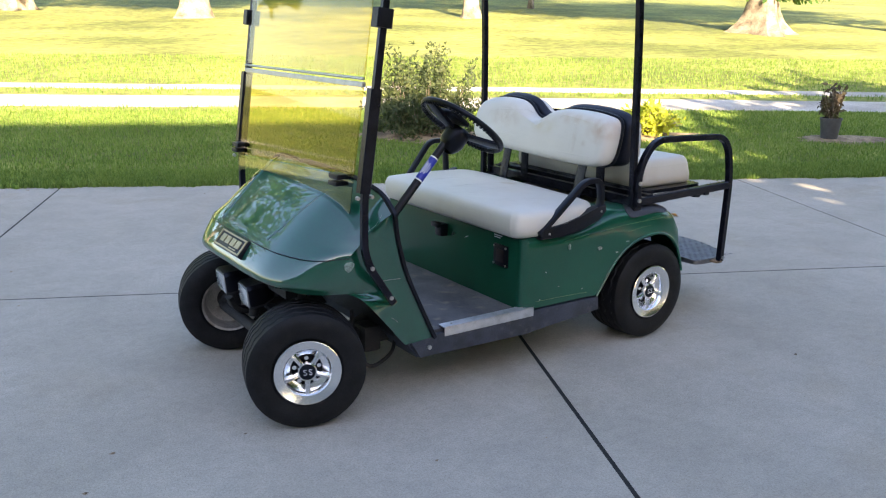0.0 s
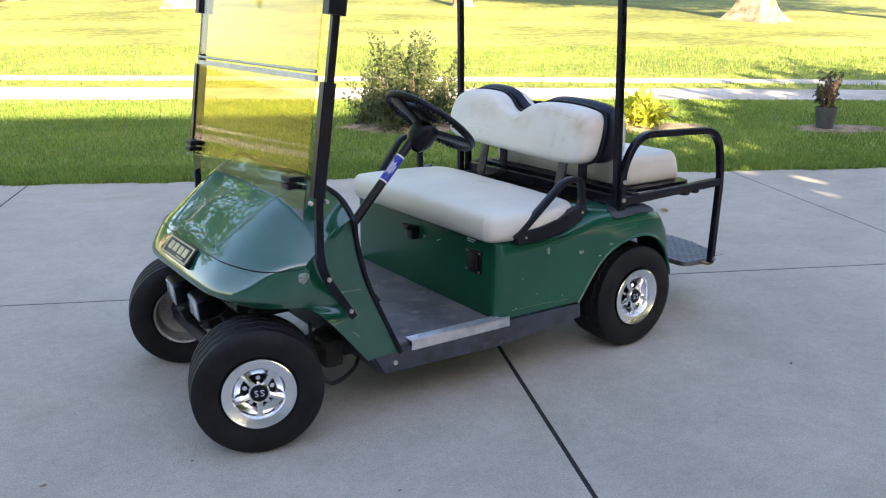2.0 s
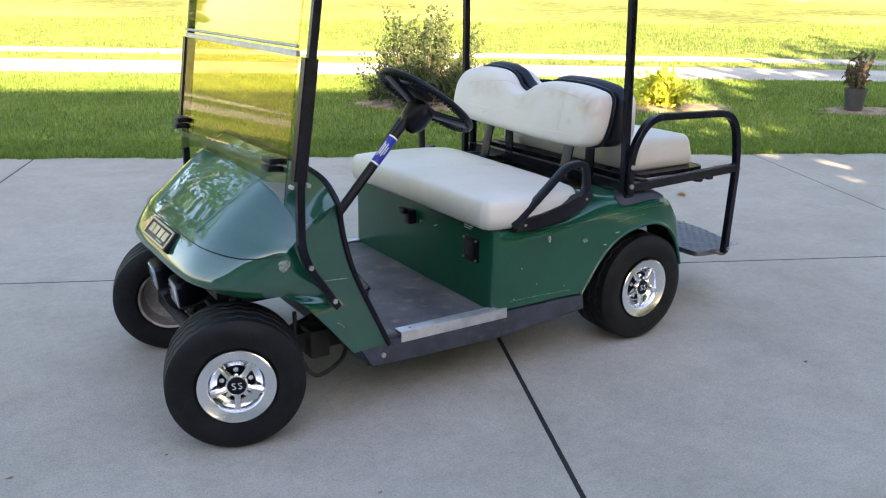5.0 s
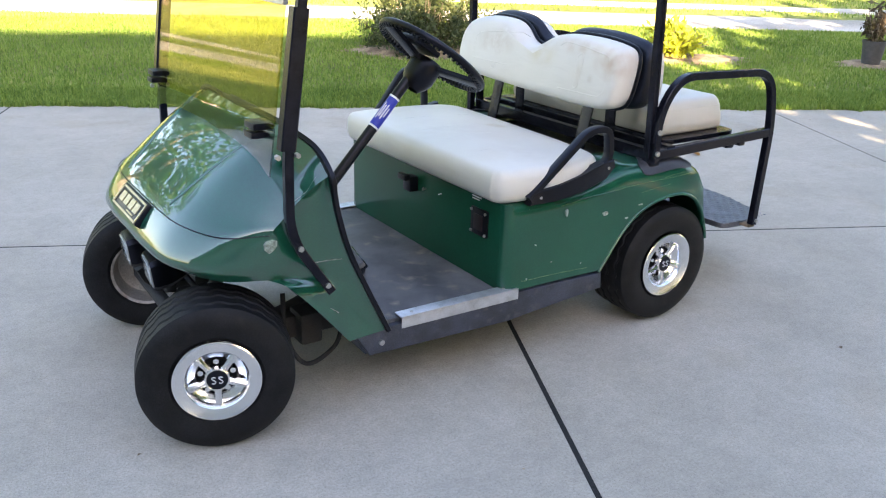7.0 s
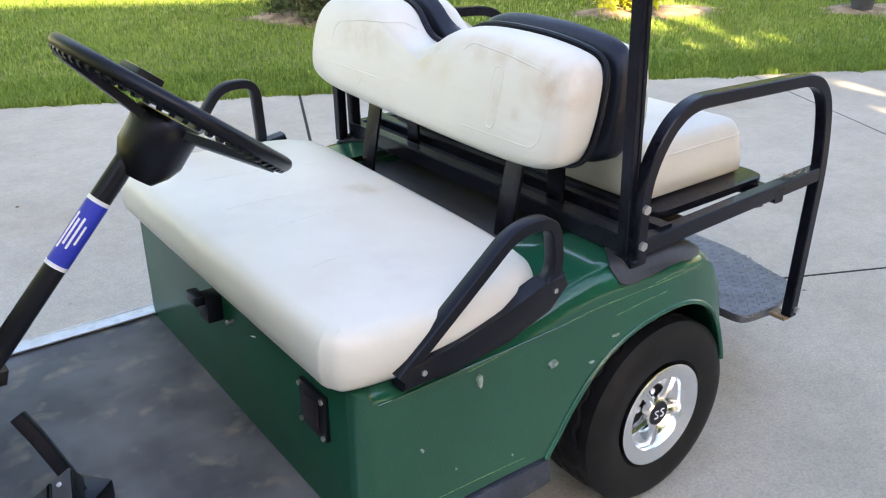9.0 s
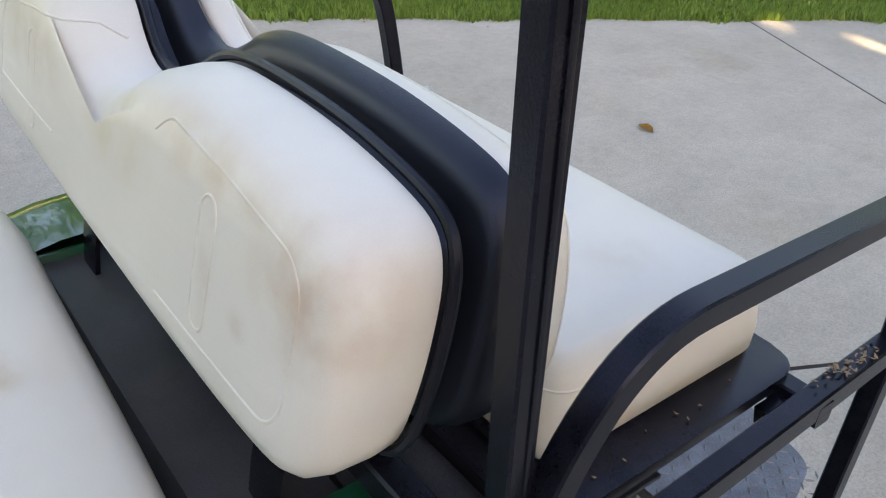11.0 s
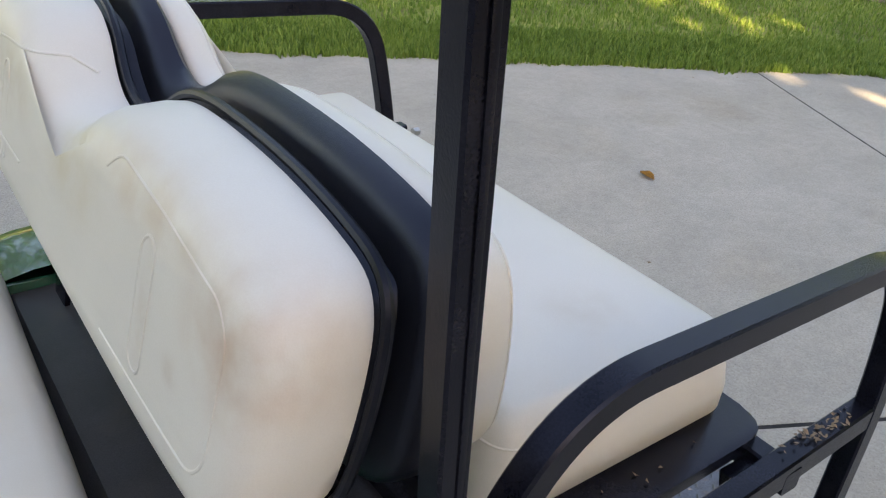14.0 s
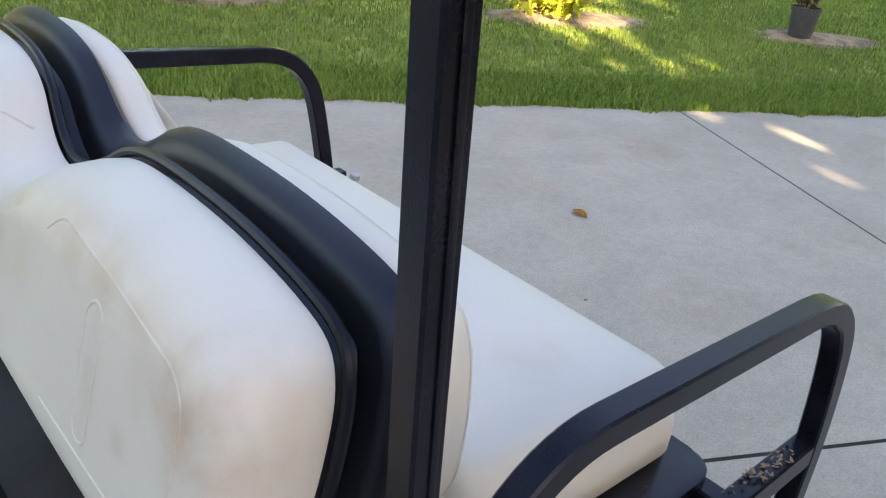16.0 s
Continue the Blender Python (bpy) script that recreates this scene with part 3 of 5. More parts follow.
tagged(low, kind="stuff")


def woods():
    rnd = random.Random(3)
    pts = []
    for i in range(26000):
        u = rnd.uniform(-60, 110)
        v = 62 + rnd.uniform(0, 7) - 0.10 * max(0, u - 20)
        hgt = 7 + 3 * noise.noise(Vector((u * 0.09, 0, 0))) + 2 * noise.noise(Vector((u * 0.4, 3, 0)))
        pts.append(uv(u, v, ground_z(v) + hgt * rnd.random() ** 0.8))
    vs, fs = leaves(pts, 1.3, rnd, 0.8, 0)
    ob = raw("woods", vs, fs, LEAF)
    tagged(ob, "line of dense green trees along the far edge of the lawn", "woods", kind="stuff")


woods()


def spray_shrub():
    rnd = random.Random(21)
    base = uv(1.37, 6.45)
    t = thing("shrub", base, "bushy evergreen shrub with feathery upright sprays in mulch", "shrub")
    bm = bmesh.new()
    pts = []
    for i in range(120):
        a = rnd.uniform(0, 6.28)
        tilt = min(1.45, abs(rnd.gauss(0, 0.80)))
        L = rnd.uniform(0.5, 1.0) * (1.15 - 0.38 * tilt)
        d = Vector((math.cos(a) * math.sin(tilt), math.sin(a) * math.sin(tilt), math.cos(tilt)))
        s = base + Vector((math.cos(a) * 0.1, math.sin(a) * 0.1, 0.02))
        e = s + d * L
        m = (s + e) / 2 + Vector((math.cos(a), math.sin(a), -0.2)) * 0.07
        path = spline([s, m, e], 4)
        tube(path[:-3], 0.006, bm=bm, sides=4)
        for k in range(75):
            f = rnd.uniform(0.18, 1.0)
            q = path[min(len(path) - 1, int(f * (len(path) - 1) + rnd.random()))]
            w = 0.09 * (1.15 - f)
            pts.append(q + Vector((rnd.gauss(0, w), rnd.gauss(0, w), rnd.gauss(0, w))))
    tagged(part("stem_cluster", bm, BARK, t), "thin brown woody stems", kind="stuff")
    vs, fs = leaves(pts, 0.055, rnd, 0.45, 0.7)
    under(raw("foliage", vs, fs, NEEDLE), t, "grey-green needle-like sprays")


spray_shrub()


def leaf_shrub(base, n, spread, height, size, mat, name, label, seed):
    rnd = random.Random(seed)
    t = thing(name, base, label, "shrub")
    bm = bmesh.new()
    pts = []
    for i in range(n):
        a, tilt = rnd.uniform(0, 6.28), abs(rnd.gauss(0, 0.6))
        d = Vector((math.cos(a) * math.sin(tilt) * spread, math.sin(a) * math.sin(tilt) * spread, math.cos(tilt) * height))
        d *= rnd.uniform(0.65, 1.05)
        s = base + Vector((0, 0, 0.0))
        tube([s, s + d * 0.5 + Vector((0, 0, 0.02)), s + d], 0.007, bm=bm, sides=4)
        for k in range(15):
            f = rnd.uniform(0.3, 1.05)
            pts.append(s + d * f + Vector((rnd.gauss(0, 0.025), rnd.gauss(0, 0.025), rnd.gauss(0, 0.025))))
    tagged(part("stem_cluster", bm, BARK, t), "", kind="stuff")
    vs, fs = leaves(pts, size, rnd, 0.42, 0.5)
    under(raw("foliage", vs, fs, mat), t)
    return t


leaf_shrub(uv(3.95, 6.18, ground_z(6.18) + 0.02), 130, 0.40, 0.33, 0.085, YELLOW, "shrub", "low yellow-green leafy shrub in a mulch bed", 31)

pot_base = uv(6.02, 5.92, ground_z(5.92) + 0.03)
potted = thing("potted_shrub", pot_base, "maroon-leaved shrub in a grey nursery pot on the lawn", "potted plant")
rows = []
for r_, z_ in ((0.0, 0.0), (0.09, 0.0), (0.115, 0.21), (0.122, 0.21), (0.122, 0.235), (0.112, 0.235), (0.108, 0.20), (0.0, 0.19)):
    rows.append([pot_base + Vector((r_ * math.cos(2 * math.pi * i / 20), r_ * math.sin(2 * math.pi * i / 20), z_)) for i in range(21)])
part("pot", grid_mesh(rows), POT, potted, "grey plastic nursery pot")
rnd = random.Random(41)
bm, pts = bmesh.new(), []
for i in range(16):
    a, tl = rnd.uniform(0, 6.28), abs(rnd.gauss(0, 0.5))
    d = Vector((math.cos(a) * math.sin(tl) * 0.34, math.sin(a) * math.sin(tl) * 0.34, math.cos(tl) * 0.42)) * rnd.uniform(0.6, 1.05)
    s = pot_base + Vector((0, 0, 0.19))
    tube([s, s + d], 0.006, bm=bm, sides=4)
    for k in range(22):
        pts.append(s + d * rnd.uniform(0.25, 1.05) + Vector((rnd.gauss(0, 0.025), rnd.gauss(0, 0.025), rnd.gauss(0, 0.02))))
tagged(part("stem_cluster", bm, BARK, potted), "", kind="stuff")
vs, fs = leaves(pts, 0.075, rnd, 0.45, 0.3)
under(raw("foliage", vs, fs, MAROON), potted, "small dark maroon and green leaves")


def grass():
    """Blades, dense and fine near the driveway, larger and sparser further off."""
    g = np.random.default_rng(5)
    sets = []
    for n, u0, u1, v0, v1, size in ((100000, -5.0, 9.5, EDGE - 0.05, EDGE + 0.5, 0.044), (190000, -5.5, 10.5, EDGE + 0.3, 8.0, 0.038), (80000, -9, 16, 7.9, 14.5, 0.050)):
        u, v = g.uniform(u0, u1, n), g.uniform(v0, v1, n)
        if v0 < EDGE:
            v = v - 0.035 * (np.sin(u * 5.3) + np.sin(u * 13.1 + 1) * 0.7 + np.sin(u * 31.0 + 2) * 0.5) * g.random(n)
        keep = np.ones(n, bool)
        for cu, cv, a, b in ((1.35, 6.35, 0.7, 0.4), (4.05, 6.15, 0.7, 0.26), (6.25, 5.95, 0.58, 0.24)):
            keep &= ((u - cu) / a) ** 2 + ((v - cv) / b) ** 2 > 1.0 - 0.3 * g.random(n)
        lane = 8.33 - 0.045 * (u + 3.0) - 0.003 * np.maximum(0, u - 3) ** 2
        keep &= ~((v > lane) & (v < lane + 1.10))
        lane = 9.98 - 0.055 * (u + 3.0) - 0.003 * np.maximum(0, u - 3) ** 2
        keep &= ~((v > lane) & (v < lane + 0.52))
        u, v = u[keep], v[keep]
        sets.append((u, v, np.full(len(u), size)))
    u, v, s = (np.concatenate(k) for k in zip(*sets))
    n = len(u)
    s = s * g.uniform(0.5, 1.35, n)
    base = np.stack([u * U.x + v * V.x, u * U.y + v * V.y, RISE * np.maximum(0, v - EDGE) - 0.005], 1)
    a, ln = g.uniform(0, 2 * np.pi, n), g.normal(0, 0.45, n)
    tip = base + np.stack([np.cos(a) * ln * s, np.sin(a) * ln * s, s], 1)
    mid = base * 0.5 + tip * 0.5 + np.stack([-np.cos(a) * ln * s * 0.15, -np.sin(a) * ln * s * 0.15, s * 0.1], 1)
    w = (s * 0.085 + 0.0012)[:, None]
    side = np.stack([-np.sin(a), np.cos(a), np.zeros(n)], 1) * w
    verts = np.stack([base - side, base + side, mid + side * 0.7, mid - side * 0.7, tip], 1).reshape(-1, 3)
    i = np.arange(n)[:, None] * 5
    tris = np.concatenate([i + np.array([[0, 1, 2]]), i + np.array([[0, 2, 3]]), i + np.array([[3, 2, 4]])], 1).reshape(-1, 3)
    me = bpy.data.meshes.new("grass")
    me.vertices.add(len(verts))
    me.vertices.foreach_set("co", verts.astype(np.float32).ravel())
    me.loops.add(tris.size)
    me.loops.foreach_set("vertex_index", tris.astype(np.int32).ravel())
    me.polygons.add(len(tris))
    me.polygons.foreach_set("loop_start", (np.arange(len(tris)) * 3).astype(np.int32))
    me.update(calc_edges=True)
    me.materials.append(BLADE)
    tagged(new("grass", me), "green mown grass blades along the driveway edge", "grass", kind="stuff")


grass()

# fallen leaf on the slab
bm = bmesh.new()
c = Vector((3.750, 1.172, 0.004))
pts = [(0, -0.05, 0.0), (0.025, -0.02, 0.012), (0.03, 0.015, 0.018), (0.0, 0.05, 0.008), (-0.03, 0.018, 0.016), (-0.022, -0.02, 0.010)]
ring = [bm.verts.new(c + Vector(p) * 0.8) for p in pts]
mid = bm.verts.new(c + Vector((0, 0, 0.002)))
for i in range(6):
    bm.faces.new((ring[i], ring[(i + 1) % 6], mid))
bmesh.ops.solidify(bm, geom=bm.faces[:], thickness=0.002)
tagged(finish("fallen_leaf", bm, FALLEN), "dry curled orange-brown leaf on the concrete", "leaf")


def debris():
    """Crumbs of soil and bits of leaf scattered over the slabs."""
    rnd = random.Random(77)
    verts, faces = [], []
    for i in range(320):
        p = uv(rnd.uniform(-3.5, 8), rnd.uniform(-2.5, EDGE - 0.02) if i % 3 else EDGE - abs(rnd.gauss(0, 0.12)), 0.0)
        k = 0.0015 + 0.0075 * rnd.random() ** 2
        b = len(verts)
        a = rnd.uniform(0, 3)
        for t in range(3):
            verts.append((p.x + k * (1 + rnd.random()) * math.cos(a + t * 2.1), p.y + k * math.sin(a + t * 2.1), 0.0005))
        verts.append((p.x, p.y, k * 0.7))
        faces += [(b, b + 1, b + 3), (b + 1, b + 2, b + 3), (b + 2, b, b + 3)]
    tagged(raw("debris", verts, faces, SOIL), "dark crumbs of soil and leaf on the concrete", "debris", kind="stuff")


debris()


# ---- golf cart: x runs to its rear, y across it, the driver's side at negative y ----
cart = thing("golf_cart", (0.9, 0.05, 0.0), "green golf cart with white seats and chrome wheels parked on concrete", "golf cart")
NEAR, FAR = -0.465, 0.575          # the rear body's sides


def bolt(p, axis, r, parent, depth=0.008, sides=6, mat=None):
    return part("bolt", disc(p, axis, r, depth, sides), mat or STEEL, parent)


# -- wheels --
def wheel(centre, turn, radius, width, outward, chrome, rim_r=0.124):
    """outward: -1 for the driver's side, 1 for the other."""
    spin = Matrix.Translation(centre) @ Matrix.Rotation(radians(turn), 4, "Z") @ Matrix.Rotation(0 if outward < 0 else math.pi, 4, "Z")
    seg, h = 96, width / 2
    prof = [(-h * 0.80, rim_r - 0.004, 0), (-h * 0.95, rim_r + 0.010, 0), (-h * 1.0, rim_r + 0.032, 0), (-h * 1.02, rim_r + 0.052, 0), (-h * 0.985, radius - 0.030, 0), (-h * 0.93, radius - 0.016, 0), (-h * 0.84, radius - 0.006, 0)]
    for g in (-0.55, -0.18, 0.18, 0.55):
        w = 0.007
        rr = radius - 0.004 * abs(g) * 2
        prof += [(h * g - w, rr, 1), (h * g - w * 0.4, rr - 0.004, 1), (h * g + w * 0.4, rr - 0.004, 1), (h * g + w, rr, 1)]
    prof += [(-a, r, z) for a, r, z in prof[6::-1]]
    rows = []
    for a, r, z in prof:
        row = []
        for i in range(seg + 1):
            k = i % seg
            t = 2 * math.pi * k / seg
            zig = (0.0042 if (k // 2) % 2 else -0.0042) * z
            row.append(spin @ Vector((r * math.cos(t), a + zig, r * math.sin(t))))
        rows.append(row)
    bm = grid_mesh(rows)
    bmesh.ops.remove_doubles(bm, verts=bm.verts[:], dist=0.0004)
    tyre = part("wheel", bm, RUBBER, cart, "wide black rubber tyre with zigzag tread", 30)

    def lathe(profile, n=48):
        rs = [[spin @ Vector((r * math.cos(2 * math.pi * (i % n) / n), a, r * math.sin(2 * math.pi * (i % n) / n))) for i in range(n + 1)] for a, r in profile]
        b = grid_mesh(rs)
        bmesh.ops.remove_doubles(b, verts=b.verts[:], dist=0.0003)
        return b
    f = -h
    if chrome:
        part("rim", lathe([(f * 0.78, rim_r - 0.006), (f * 0.985, rim_r + 0.001), (f * 1.0, rim_r - 0.003), (f * 0.985, rim_r - 0.007), (f * 0.93, rim_r * 0.74), (f * 0.90, rim_r * 0.715), (f * 0.76, rim_r * 0.67), (f * 0.70, rim_r * 0.60), (f * 0.66, rim_r * 0.50), (f * 0.62, rim_r * 0.47)]), CHROME, tyre, "polished chrome rim", 25)
        part("wheel_disc", lathe([(f * 0.625, rim_r * 0.48), (f * 0.52, rim_r * 0.44), (f * 0.50, 0.0)]), RIMDARK, tyre)
        for s in range(5):
            t = math.radians(-90 + 72 * s)
            d, e = Vector((math.cos(t), 0, math.sin(t))), Vector((-math.sin(t), 0, math.cos(t)))
            b = bmesh.new()
            ring = []
            for r, w, a in ((0.022, 0.012, f * 0.84), (0.045, 0.009, f * 0.88), (0.068, 0.010, f * 0.88), (0.085, 0.013, f * 0.86)):
                ring.append([b.verts.new(spin @ (d * r + e * (k * w) + Vector((0, a + dy, 0)))) for k, dy in ((-1, 0.012), (-0.9, 0.002), (-0.25, -0.002), (-0.18, 0.004), (0.18, 0.004), (0.25, -0.002), (0.9, 0.002), (1, 0.012))])
            for p, q in zip(ring, ring[1:]):
                for i in range(7):
                    b.faces.new((p[i], p[i + 1], q[i + 1], q[i]))
            b.faces.new(ring[-1])
            part("spoke", b, CHROME, tyre, "", 25)
            t2 = t + math.radians(36)
            d2 = Vector((math.cos(t2), 0, math.sin(t2)))
            p = spin @ (d2 * 0.044 + Vector((0, f * 0.50, 0)))
            part("lug_nut", disc(p, spin.to_3x3() @ Vector((0, -1, 0)), 0.008, 0.020, 6), CHROME, tyre)
        part("hub_cap", lathe([(f * 0.70, 0.034), (f * 0.88, 0.033), (f * 0.90, 0.029), (f * 0.89, 0.027)]), CHROME, tyre)
        cap = part("cap_face", lathe([(f * 0.86, 0.029), (f * 0.905, 0.027), (f * 0.91, 0.0)]), PLASTIC, tyre, "black centre cap")
        for k in (-1, 1):
            b = bmesh.new()
            pts = [Vector((k * 0.009 + x, f * 0.925, z)) for x, z in ((0.005, 0.008), (-0.002, 0.010), (-0.005, 0.006), (0.0, 0.001), (0.005, -0.004), (0.001, -0.009), (-0.005, -0.007))]
            tube([spin @ q for q in spline(pts, 3)], 0.0028, bm=b, sides=5)
            part("emblem", b, PAPER, tyre)
    else:
        part("rim", lathe([(f * 0.8, rim_r - 0.004), (f * 0.95, rim_r), (f * 0.9, rim_r - 0.008), (f * 0.3, rim_r - 0.02), (f * 0.1, 0.06), (f * 0.05, 0.0)]), OLDRIM, tyre, "dull bare steel rim inner side")
        part("hub", lathe([(f * 0.1, 0.05), (f * 0.7, 0.045), (f * 0.8, 0.03), (f * 0.8, 0.0)]), UNDER, tyre)
    return tyre


R_F, R_R = 0.210, 0.218
STEER = -17
wheel(Vector((0.030, -0.376, R_F)), STEER, R_F, 0.200, -1, True, 0.114)
wheel(Vector((1.664, -0.380, R_R)), 0, R_R, 0.205, -1, True, 0.118)
wheel(Vector((0.072, 0.455, R_F)), STEER, R_F, 0.205, -1, False, 0.116)
wheel(Vector((1.664, 0.49, R_R)), 0, R_R, 0.205, 1, True, 0.118)

# -- front cowl --
CYF, WIDE = 0.045, 1.106            # the cowl's middle, and its width


COWL = [  # from the lower lip back to the rear edge; each from the middle out to the side: x, y, z
    [(-0.046, 0, 0.474), (-0.046, 0.16, 0.472), (-0.028, 0.30, 0.468), (0.045, 0.415, 0.464), (0.160, 0.452, 0.458)],
    [(-0.078, 0, 0.500), (-0.076, 0.16, 0.500), (-0.054, 0.305, 0.499), (0.032, 0.425, 0.502), (0.170, 0.468, 0.512)],
    [(-0.024, 0, 0.590), (-0.022, 0.16, 0.588), (-0.004, 0.300, 0.584), (0.060, 0.418, 0.580), (0.165, 0.470, 0.586)],
    [(0.045, 0, 0.657), (0.048, 0.16, 0.655), (0.062, 0.295, 0.646), (0.112, 0.408, 0.620), (0.198, 0.469, 0.624)],
    [(0.118, 0, 0.722), (0.122, 0.16, 0.720), (0.138, 0.298, 0.711), (0.180, 0.405, 0.676), (0.238, 0.468, 0.660)],
    [(0.200, 0, 0.780), (0.203, 0.16, 0.779), (0.216, 0.300, 0.771), (0.250, 0.405, 0.735), (0.284, 0.468, 0.697)],
    [(0.285, 0, 0.824), (0.287, 0.16, 0.824), (0.294, 0.305, 0.815), (0.318, 0.405, 0.782), (0.330, 0.467, 0.722)],
]
COWL = [[(x, y * WIDE, z) for x, y, z in r] for r in COWL]
full = [[Vector((x, -y, z)) for x, y, z in r[::-1]] + [Vector((x, y, z)) for x, y, z in r[1:]] for r in COWL]
cols = [spline(c, 5) for c in zip(*full)]                 # smooth from lip to rear
fine_rows = [spline(r, 5) for r in zip(*cols)]            # and across
bm = grid_mesh([[p + Vector((0, CYF, 0)) for p in r] for r in fine_rows])
for sgn in (-1, 1):
    side = [p + Vector((0, CYF, 0)) for p in (cols[0] if sgn < 0 else cols[-1])]
    y0 = sgn * 0.470 * WIDE + CYF
    rear = spline([(0.330, sgn * 0.467 * WIDE + CYF, 0.722), (0.336, y0, 0.670), (0.350, y0, 0.597), (0.388, y0, 0.477), (0.500, y0, 0.240)], 6)
    front = spline([(0.160, sgn * 0.452 * WIDE + CYF, 0.458), (0.205, y0, 0.436), (0.276, y0, 0.362), (0.384, y0, 0.232)], 6)
    # the fender side: strips between the front and the rear edge, below the hood's shoulder
    left = side[::-1] + front[1:]
    right = []
    total = [0.0]
    for p, q in zip(rear, rear[1:]):
        total.append(total[-1] + (q - p).length)
    for k in range(len(left)):
        s = total[-1] * k / (len(left) - 1)
        i = max(j for j in range(len(total)) if total[j] <= s + 1e-9)
        i = min(i, len(rear) - 2)
        f = (s - total[i]) / max(1e-6, total[i + 1] - total[i])
        right.append(rear[i].lerp(rear[i + 1], min(1, f)))
    strip = []
    for p, q in zip(left, right):
        row = []
        for k in range(9):
            t = k / 8
            m = p.lerp(q, t)
            m.y += -sgn * 0.016 * math.sin(math.pi * t) * min(1.0, max(0.0, (m.z - 0.25) / 0.2))
            row.append(m)
        strip.append(row)
    grid_mesh(strip, bm)
bmesh.ops.remove_doubles(bm, verts=bm.verts[:], dist=0.002)
bmesh.ops.recalc_face_normals(bm, faces=bm.faces[:])
bm.normal_update()
inner = bmesh.ops.duplicate(bm, geom=bm.faces[:])["geom"]
iv = [g for g in inner if isinstance(g, bmesh.types.BMVert)]
mid = Vector((0.25, 0.0, 0.45))
for v_ in iv:
    v_.co += (mid - v_.co).normalized() * 0.006
cowl = part("front_cowl", bm, GREEN, cart, "glossy dark green moulded front cowl", 40)
# hood seam
seam = [Vector((x - 0.003, y + CYF, z + 0.002)) for x, y, z in [tuple(p) for p in spline(full[2], 6)]]
part("hood_seam", tube(seam, 0.003, sides=6), PLASTIC, cowl)
# rear edge trim
for sgn in (-1, 1):
    y0 = sgn * 0.470 * WIDE + CYF
    edge = [Vector((x, sgn * y + CYF, z)) for x, y, z in COWL[-1]] + [Vector((0.336, y0, 0.670)), Vector((0.350, y0, 0.597)), Vector((0.388, y0, 0.477)), Vector((0.500, y0, 0.238))]
    edge = [p + Vector((0.008, 0, 0.0)) for p in spline(edge, 5)]
    part("edge_trim", tube(edge, 0.026, 0.014, square=True, side=(0, 1, 0)), PLASTIC, cowl, "black rubber edge trim")
cs = BVHTree.FromPolygons([v_.co for v_ in cowl.data.vertices], [p.vertices for p in cowl.data.polygons])
for pts, w in ((((0.292, 0.484), (0.33, 0.485), (0.366, 0.485)), 0.0024), (((0.22, 0.655), (0.27, 0.69), (0.30, 0.72)), 0.0012), (((0.33, 0.345), (0.345, 0.335), (0.355, 0.325)), 0.0018)):
    marks = [cs.ray_cast(Vector((x, -0.8, z)), Vector((0, 1, 0)))[0] for x, z in pts]
    if all(marks):
        part("scratch", tube([p - Vector((0, 0.0003, 0)) for p in marks], w, sides=5), SCUFF_GLINT, cowl)
# a dent's bright reflection on the cowl side, painted as a pale patch
b = prism([(0.145, 0.566), (0.152, 0.574), (0.168, 0.577), (0.181, 0.570), (0.180, 0.558), (0.170, 0.545), (0.158, 0.540), (0.147, 0.550)], -0.4765, -0.470, 0.001)
part("scuff_and_glint", b, SCUFF_GLINT, cowl, "pale patch painted for the bright reflection in a dent")
# raised lines along the hood, standing in for the windshield posts' dark reflections
for line in (((0.0, -0.199), (0.06, -0.218), (0.125, -0.236), (0.20, -0.258), (0.268, -0.317)), ((0.0, 0.189), (0.06, 0.208), (0.125, 0.226), (0.20, 0.248), (0.268, 0.307))):
    pts = [cs.ray_cast(Vector((p.x, p.y, 1.2)), Vector((0, 0, -1)))[0] for p in spline([(x, (y + 0.005) * WIDE + CYF, 0) for x, y in line], 5)]
    pts = [p - Vector((0, 0, 0.0006)) for p in pts if p]
    part("crease_and_reflection", tube(pts, 0.012, 0.005, sides=8), GREEN, cowl, "", 60)
# badge: a plate with plain bars for its lettering
bf = Matrix.Translation((-0.050, 0.042, 0.557)) @ Matrix.Rotation(radians(41), 4, "Y") @ Matrix.Scale(1.55, 4, (0, 1, 0))


def local_box(m, x0, x1, y0, y1, z0, z1, bevel=0.0):
    b = box(x0, x1, y0, y1, z0, z1, bevel)
    bmesh.ops.transform(b, matrix=m, verts=b.verts[:])
    return b


badge = part("badge", local_box(bf, -0.010, 0.012, -0.082, 0.082, -0.036, 0.036, 0.004), PLASTIC, cowl, "black and gold nameplate")
for y0, y1, z0, z1 in ((-0.078, 0.078, 0.026, 0.032), (-0.078, 0.078, -0.032, -0.026), (-0.078, -0.072, -0.03, 0.03), (0.072, 0.078, -0.03, 0.03),
                       (-0.058, -0.034, -0.012, 0.018), (-0.028, -0.004, -0.012, 0.018), (0.004, 0.028, -0.012, 0.018), (0.034, 0.058, -0.012, 0.018), (-0.05, -0.01, -0.022, -0.018)):
    part("badge_bar", local_box(bf, -0.013, -0.009, y0, y1, z0, z1), GOLD, badge)

